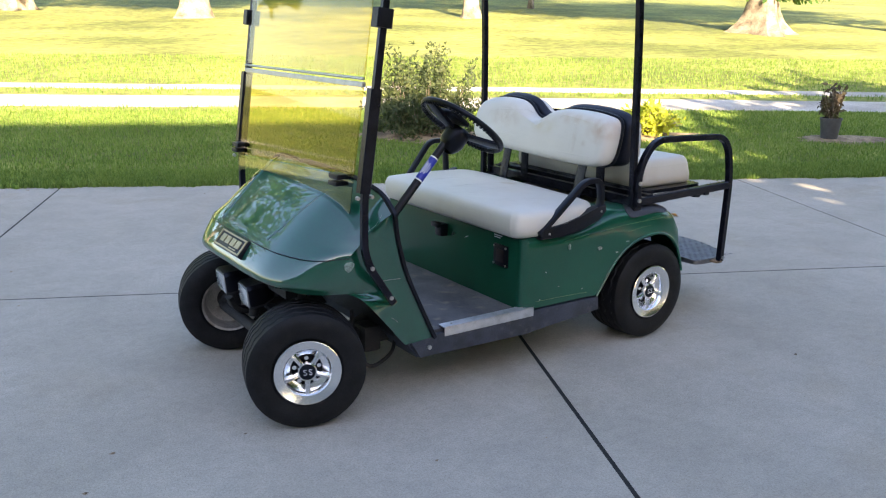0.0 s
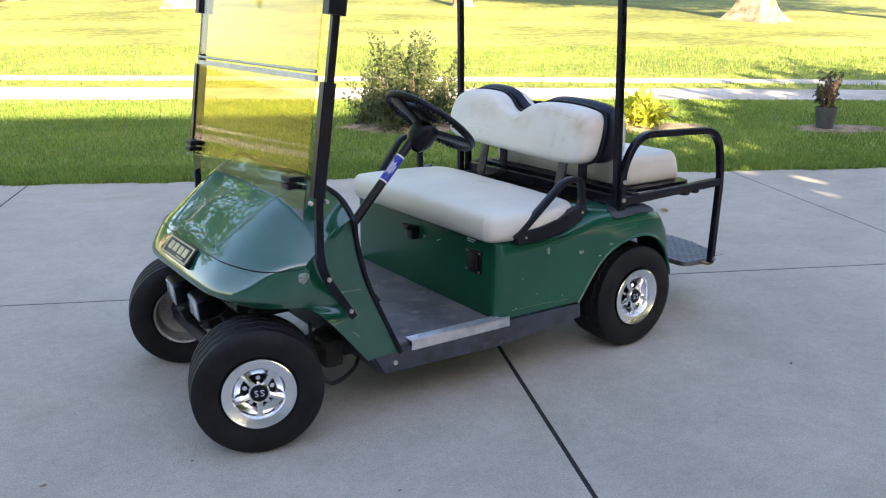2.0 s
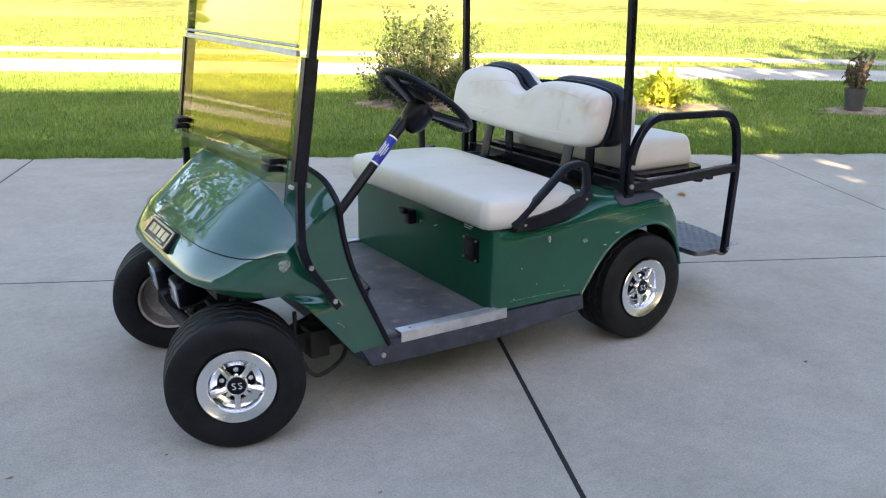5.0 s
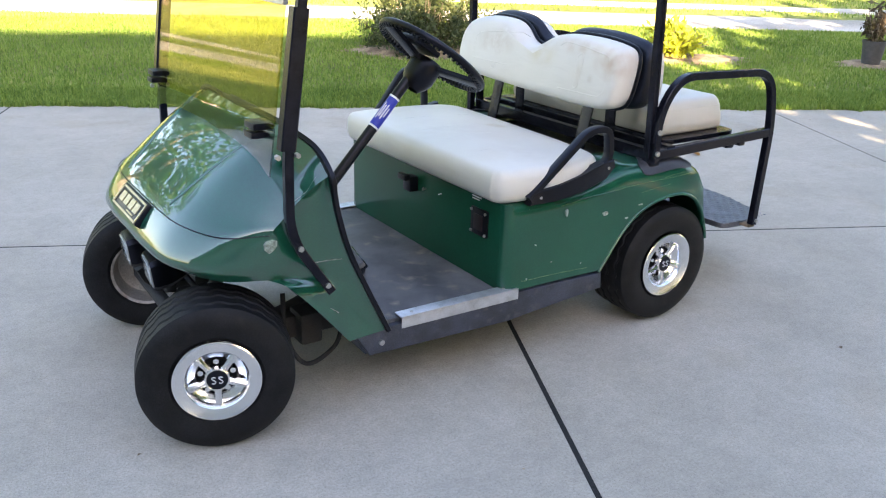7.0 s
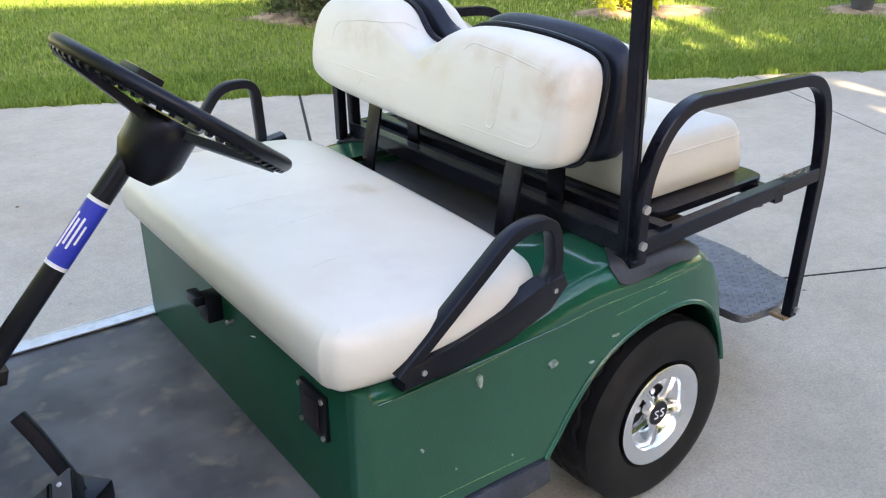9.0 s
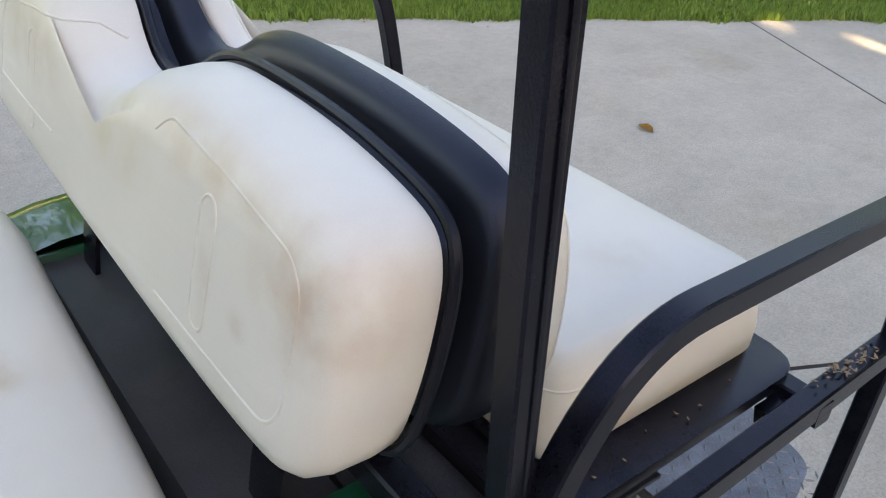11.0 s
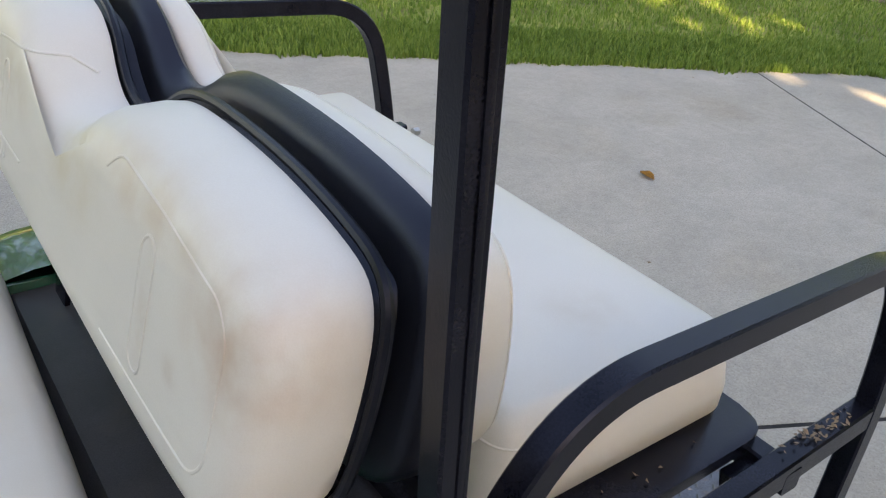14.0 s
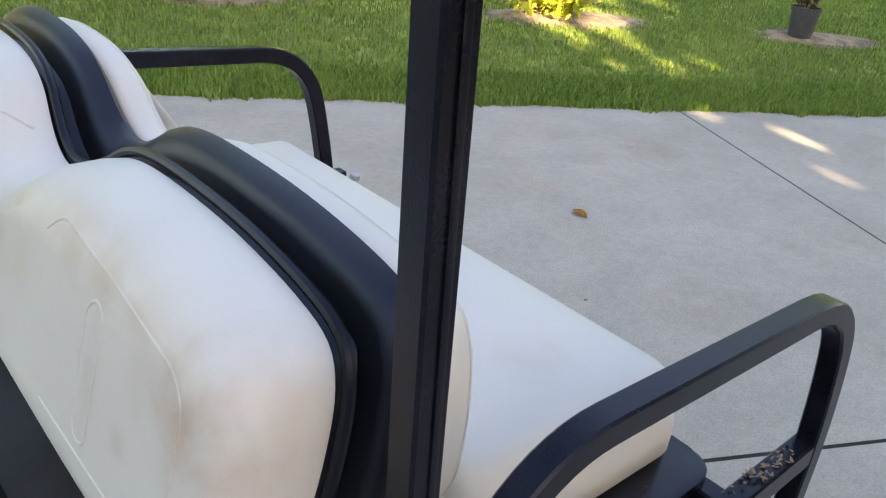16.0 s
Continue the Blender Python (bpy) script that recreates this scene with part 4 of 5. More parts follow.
# headlights under the nose
for y, zc, x in ((-0.030, 0.375, -0.03), (0.165, 0.380, -0.045)):
    m = Matrix.Translation((x, y, zc)) @ Matrix.Rotation(radians(-4), 4, "Z") @ Matrix.Rotation(radians(-6), 4, "Y")
    b = bmesh.new()
    rings = []
    for xx, hw, hh in ((-0.012, 0.058, 0.042), (0.0, 0.062, 0.046), (0.04, 0.060, 0.044), (0.085, 0.040, 0.034), (0.10, 0.02, 0.02)):
        rings.append([b.verts.new(m @ Vector((xx, hw * c, hh * s))) for c, s in ((-1, -0.7), (-0.8, -1), (0.8, -1), (1, -0.7), (1, 0.7), (0.8, 1), (-0.8, 1), (-1, 0.7))])
    for p, q in zip(rings, rings[1:]):
        for i in range(8):
            b.faces.new((p[i], p[(i + 1) % 8], q[(i + 1) % 8], q[i]))
    b.faces.new(rings[-1])
    b.faces.new(rings[0][::-1])
    head = part("headlight", b, PLASTIC, cart, "black-housed rectangular work light", 30)
    part("lens", local_box(m, -0.017, -0.010, -0.052, 0.052, -0.035, 0.035, 0.003), LENS, head, "clear ribbed lens")

# front underframe: bar, axle, springs, steering links
part("front_bar", box(0.03, 0.11, -0.24, 0.33, 0.40, 0.458, 0.008), UNDER, cart)
part("front_axle", tube([(0.03, -0.30, 0.20), (0.03, 0.40, 0.20)], 0.045), UNDER, cart)
for y in (-0.20, 0.20):
    part("leaf_spring", tube(spline([(-0.02, y, 0.30), (0.03, y, 0.24), (0.25, y, 0.225), (0.48, y, 0.30)], 5), 0.05, 0.022, True, (0, 1, 0)), UNDER, cart)
    part("shock", tube([(0.06, y - 0.05, 0.22), (0.10, y - 0.03, 0.44)], 0.04), UNDER, cart)
part("tie_rod", tube([(0.13, -0.30, 0.235), (0.13, 0.40, 0.235)], 0.018), UNDER, cart)
part("steering_box", box(0.31, 0.38, -0.31, -0.22, 0.16, 0.26, 0.012), UNDER, cart)
part("brake_cable", tube(spline([(0.26, -0.30, 0.34), (0.25, -0.34, 0.22), (0.30, -0.36, 0.13), (0.40, -0.34, 0.15), (0.45, -0.30, 0.20)], 6), 0.014), UNDER, cart)
part("frame_rail", box(0.10, 1.95, -0.27, -0.20, 0.175, 0.245, 0.006), UNDER, cart)
part("frame_rail", box(0.10, 1.95, 0.26, 0.33, 0.175, 0.245, 0.006), UNDER, cart)
part("rear_axle", tube([(1.672, -0.30, R_R), (1.672, 0.40, R_R)], 0.07), UNDER, cart)
part("motor", disc((1.56, 0.05, 0.26), (0, 1, 0), 0.10, 0.24, 20), UNDER, cart)
part("wheel_well", prism([(1.35, 0.16), (1.42, 0.33), (1.50, 0.42), (1.60, 0.465), (1.72, 0.465), (1.80, 0.41), (1.85, 0.30), (1.85, 0.18)], -0.27, -0.262), UNDER, cart)
part("wheel_well", prism([(1.35, 0.16), (1.42, 0.33), (1.50, 0.42), (1.60, 0.465), (1.72, 0.465), (1.80, 0.41), (1.85, 0.30), (1.85, 0.18)], 0.372, 0.38), UNDER, cart)
part("firewall", prism([(0.252, 0.62), (0.278, 0.62), (0.30, 0.50), (0.40, 0.265), (0.385, 0.24), (0.275, 0.47)], -0.44, 0.53), PLASTIC, cart, "black toe board")
part("dash_board", prism([(0.262, 0.782), (0.284, 0.782), (0.292, 0.622), (0.262, 0.622)], -0.255, 0.345), PLASTIC, cart, "black dash under the cowl")

# -- windshield and its posts --


def post_x(z):
    return 0.208 + 0.140 * (z - 0.815)


for sgn, yb in ((-1, -0.502), (1, 0.582)):
    p = [(post_x(1.80), yb, 1.80), (post_x(0.815), yb, 0.815), (0.204, yb, 0.585), (0.318, yb, 0.412)]
    post = part("front_post", tube(rounded(p, 0.07), 0.020, 0.024, True, (0, 1, 0)), BLACK, cart, "black square tube windshield post bolted to the cowl")
    part("sleeve", tube([(post_x(0.815) - 0.004, yb, 0.812), (post_x(1.15) - 0.004, yb, 1.15)], 0.034, 0.040, True, (0, 1, 0)), BLACK, post)
    part("sleeve", tube([(post_x(1.34) - 0.004, yb, 1.34), (post_x(1.40) - 0.004, yb, 1.40)], 0.045, 0.058, True, (0, 1, 0)), PLASTIC, post)
    for q in ((0.229, 0.553), (0.303, 0.436)):
        bolt((q[0], yb + sgn * 0.011, q[1]), (0, sgn, 0), 0.008, post, 0.006, 6, STEEL)
    for dx in (-0.03, 0.022):
        bolt((post_x(0.80) + dx, yb - 0.006, 0.80), (0, sgn, 0), 0.007, post, 0.014)


def pane(outline, name, mat, label=""):
    """A sheet of acrylic, its outline in y and z, leaning with the posts."""
    bm = bmesh.new()
    lo = [bm.verts.new((post_x(z) - 0.022, y, z)) for y, z in outline]
    hi = [bm.verts.new((post_x(z) - 0.017, y, z)) for y, z in outline]
    bm.faces.new(lo)
    bm.faces.new(hi[::-1])
    for i in range(len(lo)):
        j = (i + 1) % len(lo)
        bm.faces.new((lo[i], lo[j], hi[j], hi[i]))
    ob = part(name, bm, mat, shield, label)
    ob.visible_shadow = False
    return ob


bm = tube([(post_x(1.160) - 0.022, -0.462, 1.160), (post_x(1.160) - 0.022, 0.552, 1.160)], 0.012, 0.016, True, (1, 0, 0))
shield = part("windshield", bm, ALU, cart, "amber-tinted fold-down acrylic windshield with a metal hinge strip")
part("hinge_strip", tube([(post_x(1.182) - 0.026, -0.462, 1.180), (post_x(1.182) - 0.026, 0.552, 1.180)], 0.010, 0.010, False), STEEL, shield)
pane([(-0.455, 0.862), (0.545, 0.812), (0.545, 1.152), (-0.455, 1.152)], "lower_pane", TINT)
pane([(-0.455, 0.735), (-0.38, 0.758), (-0.25, 0.776), (0.045, 0.784), (0.34, 0.776), (0.47, 0.758), (0.545, 0.735), (0.545, 0.808), (-0.455, 0.858)], "bottom_flap", SMOKE, "clear greyish flap down to the cowl")
pane([(-0.455, 1.190), (0.545, 1.190), (0.545, 1.78), (-0.455, 1.78)], "upper_pane", TINT)
for y in (-0.372, 0.530):
    b = box(0.155, 0.205, y - 0.028, y + 0.028, 0.822, 0.838, 0.003)
    box(0.160, 0.215, y - 0.032, y + 0.032, 0.844, 0.862, 0.003, b)
    part("clip", b, PLASTIC, shield, "black plastic retaining clip")

# -- floor --
part("floor", box(0.40, 0.95, -0.452, 0.555, 0.225, 0.258, 0.004), MAT, cart, "worn grey rubber floor mat")
for y0, y1, s in ((-0.474, -0.452, -1), (0.556, 0.578, 1)):
    o = [(0.405, 0.242), (0.452, 0.166), (0.95, 0.160), (1.352, 0.190), (1.346, 0.248), (0.97, 0.252), (0.55, 0.246)]
    rk = part("rocker", prism(o, y0, y1 + 0.02 * (s < 0), 0.006), ROCKER, cart, "scuffed blue-black plastic rocker strip")
    yy = y0 - 0.004 if s < 0 else y1
    b = box(0.555, 0.985, min(yy, yy + 0.004), max(yy, yy + 0.004), 0.231, 0.268, 0.0015)
    box(0.555, 0.985, *((yy, yy + 0.045) if s < 0 else (yy - 0.045, yy)), 0.262, 0.267, 0.0015, b)
    part("sill_plate", b, ALU, rk, "scratched aluminium step edge")
    bolt((0.487, y0 if s < 0 else y1, 0.203), (0, s, 0), 0.009, rk)
    for x in (0.60, 0.94):
        bolt((x, yy - s * 0.022, 0.266), (0, 0, 1), 0.005, rk, 0.004)
part("front_sill", prism([(0.40, 0.235), (0.42, 0.235), (0.458, 0.166), (0.450, 0.16)], -0.45, 0.55, 0.004), ROCKER, cart)

# pedals
PM = Matrix.Translation((0.510, -0.178, 0.328)) @ Matrix.Rotation(radians(-12), 4, "Z") @ Matrix.Rotation(radians(-34), 4, "Y")
brake = part("brake_pedal", local_box(PM, -0.064, 0.064, -0.074, 0.074, -0.010, 0.008, 0.004), MAT, cart, "grey-black metal brake pedal with bright studs")
for i in (-0.022, 0.024):
    part("rib", local_box(PM, i - 0.004, i + 0.004, -0.064, 0.064, 0.008, 0.013, 0.001), BLACK, brake)
part("lip", local_box(PM, 0.054, 0.068, -0.066, 0.066, -0.022, 0.006, 0.003), BLACK, brake)
for a in (-0.045, 0, 0.045):
    for i in (-0.045, 0.002, 0.043):
        bolt(PM @ Vector((i, a, 0.008)), PM.to_3x3() @ Vector((0, 0, 1)), 0.0042, brake, 0.004, 8, PAPER)
part("pedal_arm", tube([(0.40, -0.19, 0.30), (0.50, -0.180, 0.315)], 0.03, 0.012, True, (0, 1, 0)), BLACK, brake)
gas = part("accelerator_pedal", tube([(0.592, -0.085, 0.275), (0.576, -0.065, 0.318), (0.546, -0.025, 0.390), (0.528, 0.000, 0.425)], 0.044, 0.024, True, (0, 1, 0)), PLASTIC, cart, "black hinged accelerator pedal")
part("pedal_base", local_box(Matrix.Translation((0.588, -0.082, 0.278)) @ Matrix.Rotation(radians(-50), 4, "Z"), -0.045, 0.045, -0.030, 0.030, -0.020, 0.022, 0.006), PLASTIC, gas)
bolt((0.630, -0.090, 0.262), (0, 0, 1), 0.010, gas, 0.006)

# dash tray: open cup wells in its top
TX0, TX1, TY0, TY1, TZ = 0.405, 0.515, -0.115, 0.430, 0.618
CUPS = (0.050, 0.146, 0.242, 0.338)
bm = bmesh.new()
top = []
for y in CUPS:
    ring_ = []
    for i in range(33):
        a = 2 * math.pi * i / 32
        q = max(abs(math.cos(a)), abs(math.sin(a)))
        sx, sy = math.cos(a) / q * 0.055, math.sin(a) / q * 0.048
        ring_.append((a, 0.46 + sx, y + sy))
    rows_ = [[Vector((x, yy, TZ - 0.012 * (abs(x - 0.46) > 0.054))) for a, x, yy in ring_]]
    for r, z in ((0.043, TZ), (0.040, TZ + 0.003), (0.037, TZ), (0.036, TZ - 0.064), (0.0, TZ - 0.065)):
        rows_.append([Vector((0.46 + r * 1.12 * math.cos(a), y + r * math.sin(a), z)) for a, _, _ in ring_])
    grid_mesh(rows_, bm)
grid_mesh([[Vector((x, y, z)) for x, z in ((TX0, TZ - 0.012), (0.420, TZ), (0.500, TZ), (TX1, TZ - 0.012))] for y in (TY0 + 0.012, CUPS[0] - 0.048)], bm)
grid_mesh([[Vector((x, y, z)) for x, z in ((TX0, TZ - 0.012), (0.420, TZ), (0.500, TZ), (TX1, TZ - 0.012))] for y in (CUPS[3] + 0.048, TY1 - 0.012)], bm)
rim_ = [(TX0, TY0 + 0.012), (TX1, TY0 + 0.012), (TX1, TY1 - 0.012), (TX0, TY1 - 0.012), (TX0, TY0 + 0.012)]
grid_mesh([[Vector((x, y, TZ - 0.012)) for x, y in rim_], [Vector((x + (0.006 if x > 0.46 else -0.006), y + (-0.012 if y < 0.1 else 0.012), TZ - 0.04)) for x, y in rim_], [Vector((x, y, 0.548)) for x, y in rim_]], bm)
bmesh.ops.remove_doubles(bm, verts=bm.verts[:], dist=0.0005)
tray = part("dash_tray", bm, WELL, cart, "dark grey moulded dash tray with four round cup wells", 40)
part("latch", local_box(Matrix.Translation((0.462, -0.070, 0.624)) @ Matrix.Rotation(radians(8), 4, "Y"), -0.040, 0.050, -0.036, 0.034, -0.010, 0.008, 0.006), PLASTIC, tray, "glossy black latch")
part("tray_back", box(0.335, 0.41, TY0, TY1, 0.50, 0.60, 0.010), PLASTIC, tray)

# -- steering --
A0, A1 = Vector((0.325, -0.22, 0.468)), Vector((0.738, -0.22, 0.928))
column = part("steering_column", tube([A0, A1], 0.032, sides=18), PLASTIC, cart, "black steering column")
d = (A1 - A0).normalized()
s0, s1 = A0 + d * 0.413, A0 + d * 0.520
part("sticker", tube([s0, s1], 0.0335, sides=18), BLUE, column, "blue printed label wrapped round the column")
for k in (0.0, 1.0):
    p = s0.lerp(s1, k)
    part("sticker_border", tube([p - d * 0.003, p + d * 0.003], 0.0342, sides=18), PAPER, column)
for i, (off, ln) in enumerate(((0.009, 0.030), (0.002, 0.050), (-0.005, 0.042), (-0.011, 0.058))):
    n_ = Vector((-0.45, -0.72, 0.30)).normalized()
    n_ = (n_ - d * n_.dot(d)).normalized()
    t_ = d.cross(n_)
    ang = off / 0.0168
    q = n_ * math.cos(ang) * 0.0168 + t_ * math.sin(ang) * 0.0168
    c_ = s0.lerp(s1, 0.5) + q
    b = tube([c_ - d * ln / 2, c_ + d * ln / 2], 0.0032, 0.001, True, t_)
    part("print_bar", b, PAPER, column)
axis = Vector((0.60, 0, 0.80)).normalized()
W = Vector((0.800, -0.222, 0.974))
e1, e2 = Vector((0.80, 0, -0.60)), Vector((0, 1, 0))
ring = [W + (e1 * math.cos(2 * math.pi * i / 64) + e2 * math.sin(2 * math.pi * i / 64)) * 0.174 for i in range(64)]
sw = part("steering_wheel", tube(ring, 0.022, sides=12, close=True), PLASTIC, cart, "black ribbed-grip steering wheel")
bm = bmesh.new()
for i in range(64):
    p = ring[i] - axis * 0.006 + (W - ring[i]).normalized() * 0.003
    t_ = (ring[(i + 1) % 64] - ring[i - 1]).normalized()
    tube([p - t_ * 0.0035, p + t_ * 0.0035], 0.0205, sides=8, bm=bm)
tagged(part("grip", bm, PLASTIC, sw), "", kind="stuff")
for a in (35, 145, 270):
    q = e1 * math.cos(radians(a - 90)) + e2 * math.sin(radians(a - 90))
    part("spoke", tube([W - axis * 0.035 + q * 0.03, W - axis * 0.012 + q * 0.170], 0.050, 0.014, True, axis.cross(q)), PLASTIC, sw)
# hub cone and clip pad
cone = []
for k, (h_, r_) in enumerate(((-0.120, 0.024), (-0.100, 0.040), (-0.080, 0.049), (-0.05, 0.054), (-0.030, 0.056), (-0.020, 0.050), (-0.018, 0.0))):
    cone.append([W + axis * h_ + (e1 * math.cos(2 * math.pi * i / 24) * (1.0 if k < 3 else 0.9) + e2 * math.sin(2 * math.pi * i / 24)) * r_ for i in range(25)])
part("hub", grid_mesh(cone), PLASTIC, sw, "black moulded steering hub", 50)
hm = Matrix.Translation(W) @ Matrix((e1, e2, axis)).transposed().to_4x4()
part("clipboard", local_box(hm, -0.115, -0.02, -0.075, 0.075, -0.014, 0.004, 0.006), PLASTIC, sw, "black score card holder")
part("card_clip", local_box(hm, -0.085, -0.045, -0.04, 0.04, 0.004, 0.022, 0.005), PLASTIC, sw)

# -- rear body --
ARCH = [(1.336, 0.250), (1.366, 0.292), (1.398, 0.340), (1.440, 0.392), (1.490, 0.436), (1.548, 0.466), (1.610, 0.482), (1.672, 0.485), (1.730, 0.472), (1.785, 0.438), (1.825, 0.385), (1.852, 0.320), (1.862, 0.285)]
TOPZ = [(0.965, 0.548), (1.10, 0.551), (1.28, 0.556), (1.36, 0.584), (1.45, 0.603), (1.60, 0.606), (1.70, 0.600), (1.78, 0.574), (1.83, 0.525), (1.865, 0.440), (1.882, 0.350), (1.888, 0.285)]


def interp(tab, x):
    for (a, p), (b, q) in zip(tab, tab[1:]):
        if x <= b:
            return p + (q - p) * max(0, (x - a) / (b - a))
    return tab[-1][1]


def body_side(y, sgn):
    """sgn -1: the driver's side."""
    bm = bmesh.new()
    # side sheet between the lower edge and the shoulder
    xs = [0.965, 1.05, 1.15, 1.25] + [p[0] for p in ARCH]
    rows = []
    for x in xs:
        zb = 0.252 if x < 1.336 else interp(ARCH, x)
        zt = interp(TOPZ, x + (0.026 if x > 1.84 else 0.018 * max(0, (x - 1.7) / 0.15)))
        fl = 0.018 * math.exp(-((x - 1.66) / 0.17) ** 2)        # the fender's bulge
        s = max(zt - 0.05, zb + 0.012)
        row = [(x, y + sgn * (fl - 0.012), zb + 0.0), (x, y + sgn * (fl + 0.004), zb + 0.006), (x, y + sgn * (fl + 0.004), zb + (s - zb) * 0.25), (x, y + sgn * fl * 0.95, zb + (s - zb) * 0.65), (x, y + sgn * fl * 0.85, s), (x, y + sgn * (fl * 0.75 - 0.004), s + (zt - s) * 0.60), (x, y + sgn * (fl * 0.6 - 0.020), s + (zt - s) * 0.91), (x, y + sgn * (fl * 0.5 - 0.052), zt), (x, y - sgn * 0.17, zt + 0.004)]
        rows.append(row)
    # rounded front corner
    first = rows[0]
    corner = []
    for k in range(5):
        a = math.pi / 2 * k / 5
        r = 0.033
        corner.append([(0.965 - r * math.cos(a), y - sgn * (r - r * math.sin(a)) if i < 7 else q[1] if i == 7 else q[1], q[2]) for i, q in enumerate(first)])
    grid_mesh(corner + rows, bm)
    # tail end
    tail = rows[-1]
    back = [(q[0] + 0.020, q[1] - sgn * 0.02, q[2]) for q in tail]
    grid_mesh([tail, back, [(q[0] + 0.02, y - sgn * 0.30, q[2]) for q in tail]], bm)
    bmesh.ops.remove_doubles(bm, verts=bm.verts[:], dist=0.001)
    bmesh.ops.recalc_face_normals(bm, faces=bm.faces[:])
    return bm


sides = {}


def skin(bm):
    return BVHTree.FromBMesh(bm)


def streak(tree_, pts, way, w, name, mat, parent):
    """A thin mark laid on a surface, found along the direction way."""
    out = []
    for p in spline(pts, 8):
        hit, nor, _, _ = tree_.ray_cast(p, Vector(way))
        if hit:
            out.append(hit + (nor if nor.dot(Vector(way)) < 0 else -nor) * (w * 0.10))
    if len(out) > 2:
        part(name, tube(out, w, w * 0.5, sides=5), mat, parent)


for y, sgn in ((NEAR, -1), (FAR, 1)):
    sides[sgn] = skin(body_side(y, sgn))
    side = part("rear_fender", body_side(y, sgn), SIDE, cart, "glossy dark green rear side panel with scuffs", 40)
    part("arch_lip", tube([(p.x, y + sgn * (0.004 + 0.016 * math.exp(-((p.x - 1.66) / 0.17) ** 2)), p.y) for p in spline([(a, b, 0) for a, b in ARCH], 3)], 0.012, 0.012), SIDE, side)
    # pinstripe crease and scuffs
    part("crease_and_reflection", tube([(0.97, y - sgn * 0.0005, 0.520), (1.2, y + sgn * 0.0005, 0.525), (1.38, y + sgn * 0.002, 0.532)], 0.0025, sides=6), GREEN, side)
    if sgn < 0:
        rnd = random.Random(9)
        for cx, cz, w, hh in ((1.343, 0.459, 0.022, 0.014), (1.171, 0.489, 0.010, 0.022), (1.50, 0.47, 0.02, 0.006), (1.44, 0.43, 0.014, 0.006), (1.05, 0.40, 0.005, 0.005), (1.12, 0.33, 0.004, 0.004), (1.25, 0.30, 0.005, 0.003), (1.02, 0.29, 0.005, 0.004)):
            fl = 0.018 * math.exp(-((cx - 1.66) / 0.17) ** 2)
            o = [(cx + w * rnd.uniform(0.55, 1) * math.cos(2 * math.pi * i / 9) / 1.4, cz + hh * rnd.uniform(0.55, 1) * math.sin(2 * math.pi * i / 9) / 1.4) for i in range(9)]
            b = prism(o, y - 0.0058 - fl * 0.85, y + 0.002)
            part("scuff_and_glint", b, SCUFF_GLINT, side)
        for a_, b_, w in (((1.15, 0.513), (1.42, 0.536), 0.0018), ((1.42, 0.538), (1.74, 0.552), 0.0020), ((1.50, 0.510), (1.63, 0.526), 0.0020), ((1.60, 0.552), (1.70, 0.560), 0.0018), ((1.00, 0.285), (1.28, 0.278), 0.0022)):
            streak(sides[-1], [(a_[0], -0.8, a_[1]), ((a_[0] + b_[0]) / 2, -0.8, (a_[1] + b_[1]) / 2 + 0.002), (b_[0], -0.8, b_[1])], (0, 1, 0), w * 0.65, "scratch", STREAK, side)

# front panel under the seat
bm = box(0.932, 0.955, NEAR + 0.034, FAR - 0.034, 0.254, 0.546, 0.003)
front = part("seat_box_front", bm, PANEL, cart, "flat dark green panel below the seat")
sw_ = part("key_switch", box(0.898, 0.934, 0.055, 0.105, 0.455, 0.510, 0.006), PLASTIC, front, "black key and direction switch")
part("switch_lever", box(0.878, 0.902, 0.06, 0.11, 0.497, 0.518, 0.005), PLASTIC, sw_)
part("key", tube([(0.93, 0.0, 0.480), (0.915, -0.004, 0.478), (0.912, -0.012, 0.488)], 0.006), STEEL, front)
part("scratch", tube([(0.9325, -0.075, 0.478), (0.931, -0.098, 0.487)], 0.003, sides=5), PAPER, front)
outlet = part("charger_outlet", box(0.923, 0.934, -0.372, -0.285, 0.412, 0.500, 0.003), PLASTIC, front, "black charger receptacle plate with corner screws")
part("receptacle", box(0.919, 0.924, -0.352, -0.305, 0.43, 0.482, 0.002), RED, outlet)
for y in (-0.366, -0.291):
    for z in (0.420, 0.492):
        bolt((0.923, y, z), (-1, 0, 0), 0.005, outlet, 0.004, 8)
part("label_bar", box(0.929, 0.933, -0.33, -0.28, 0.532, 0.536), PAPER, front)
part("label_bar", box(0.929, 0.933, -0.32, -0.28, 0.524, 0.527), PAPER, front)
part("seat_deck", box(0.94, 1.30, NEAR + 0.06, FAR - 0.06, 0.52, 0.548, 0.004), PLASTIC, cart)

# bag well behind the seat
well = part("bag_well", prism([(1.30, 0.47), (1.30, 0.530), (1.375, 0.545), (1.405, 0.578), (1.535, 0.584), (1.545, 0.47)], -0.287, 0.397, 0.004), WELL, cart, "grey-black moulded well behind the seat")
part("well_floor", box(1.30, 1.88, -0.287, 0.397, 0.40, 0.455, 0.003), UNDER, well)
part("well_back", box(1.545, 1.85, -0.287, 0.397, 0.56, 0.575, 0.003), WELL, well)
for y, sgn in ((NEAR, -1), (FAR, 1)):
    yi = y - sgn * 0.17
    part("inner_wall", box(1.30, 1.84, min(yi, yi - sgn * 0.008), max(yi, yi - sgn * 0.008), 0.44, 0.592, 0.002), GREEN, well)
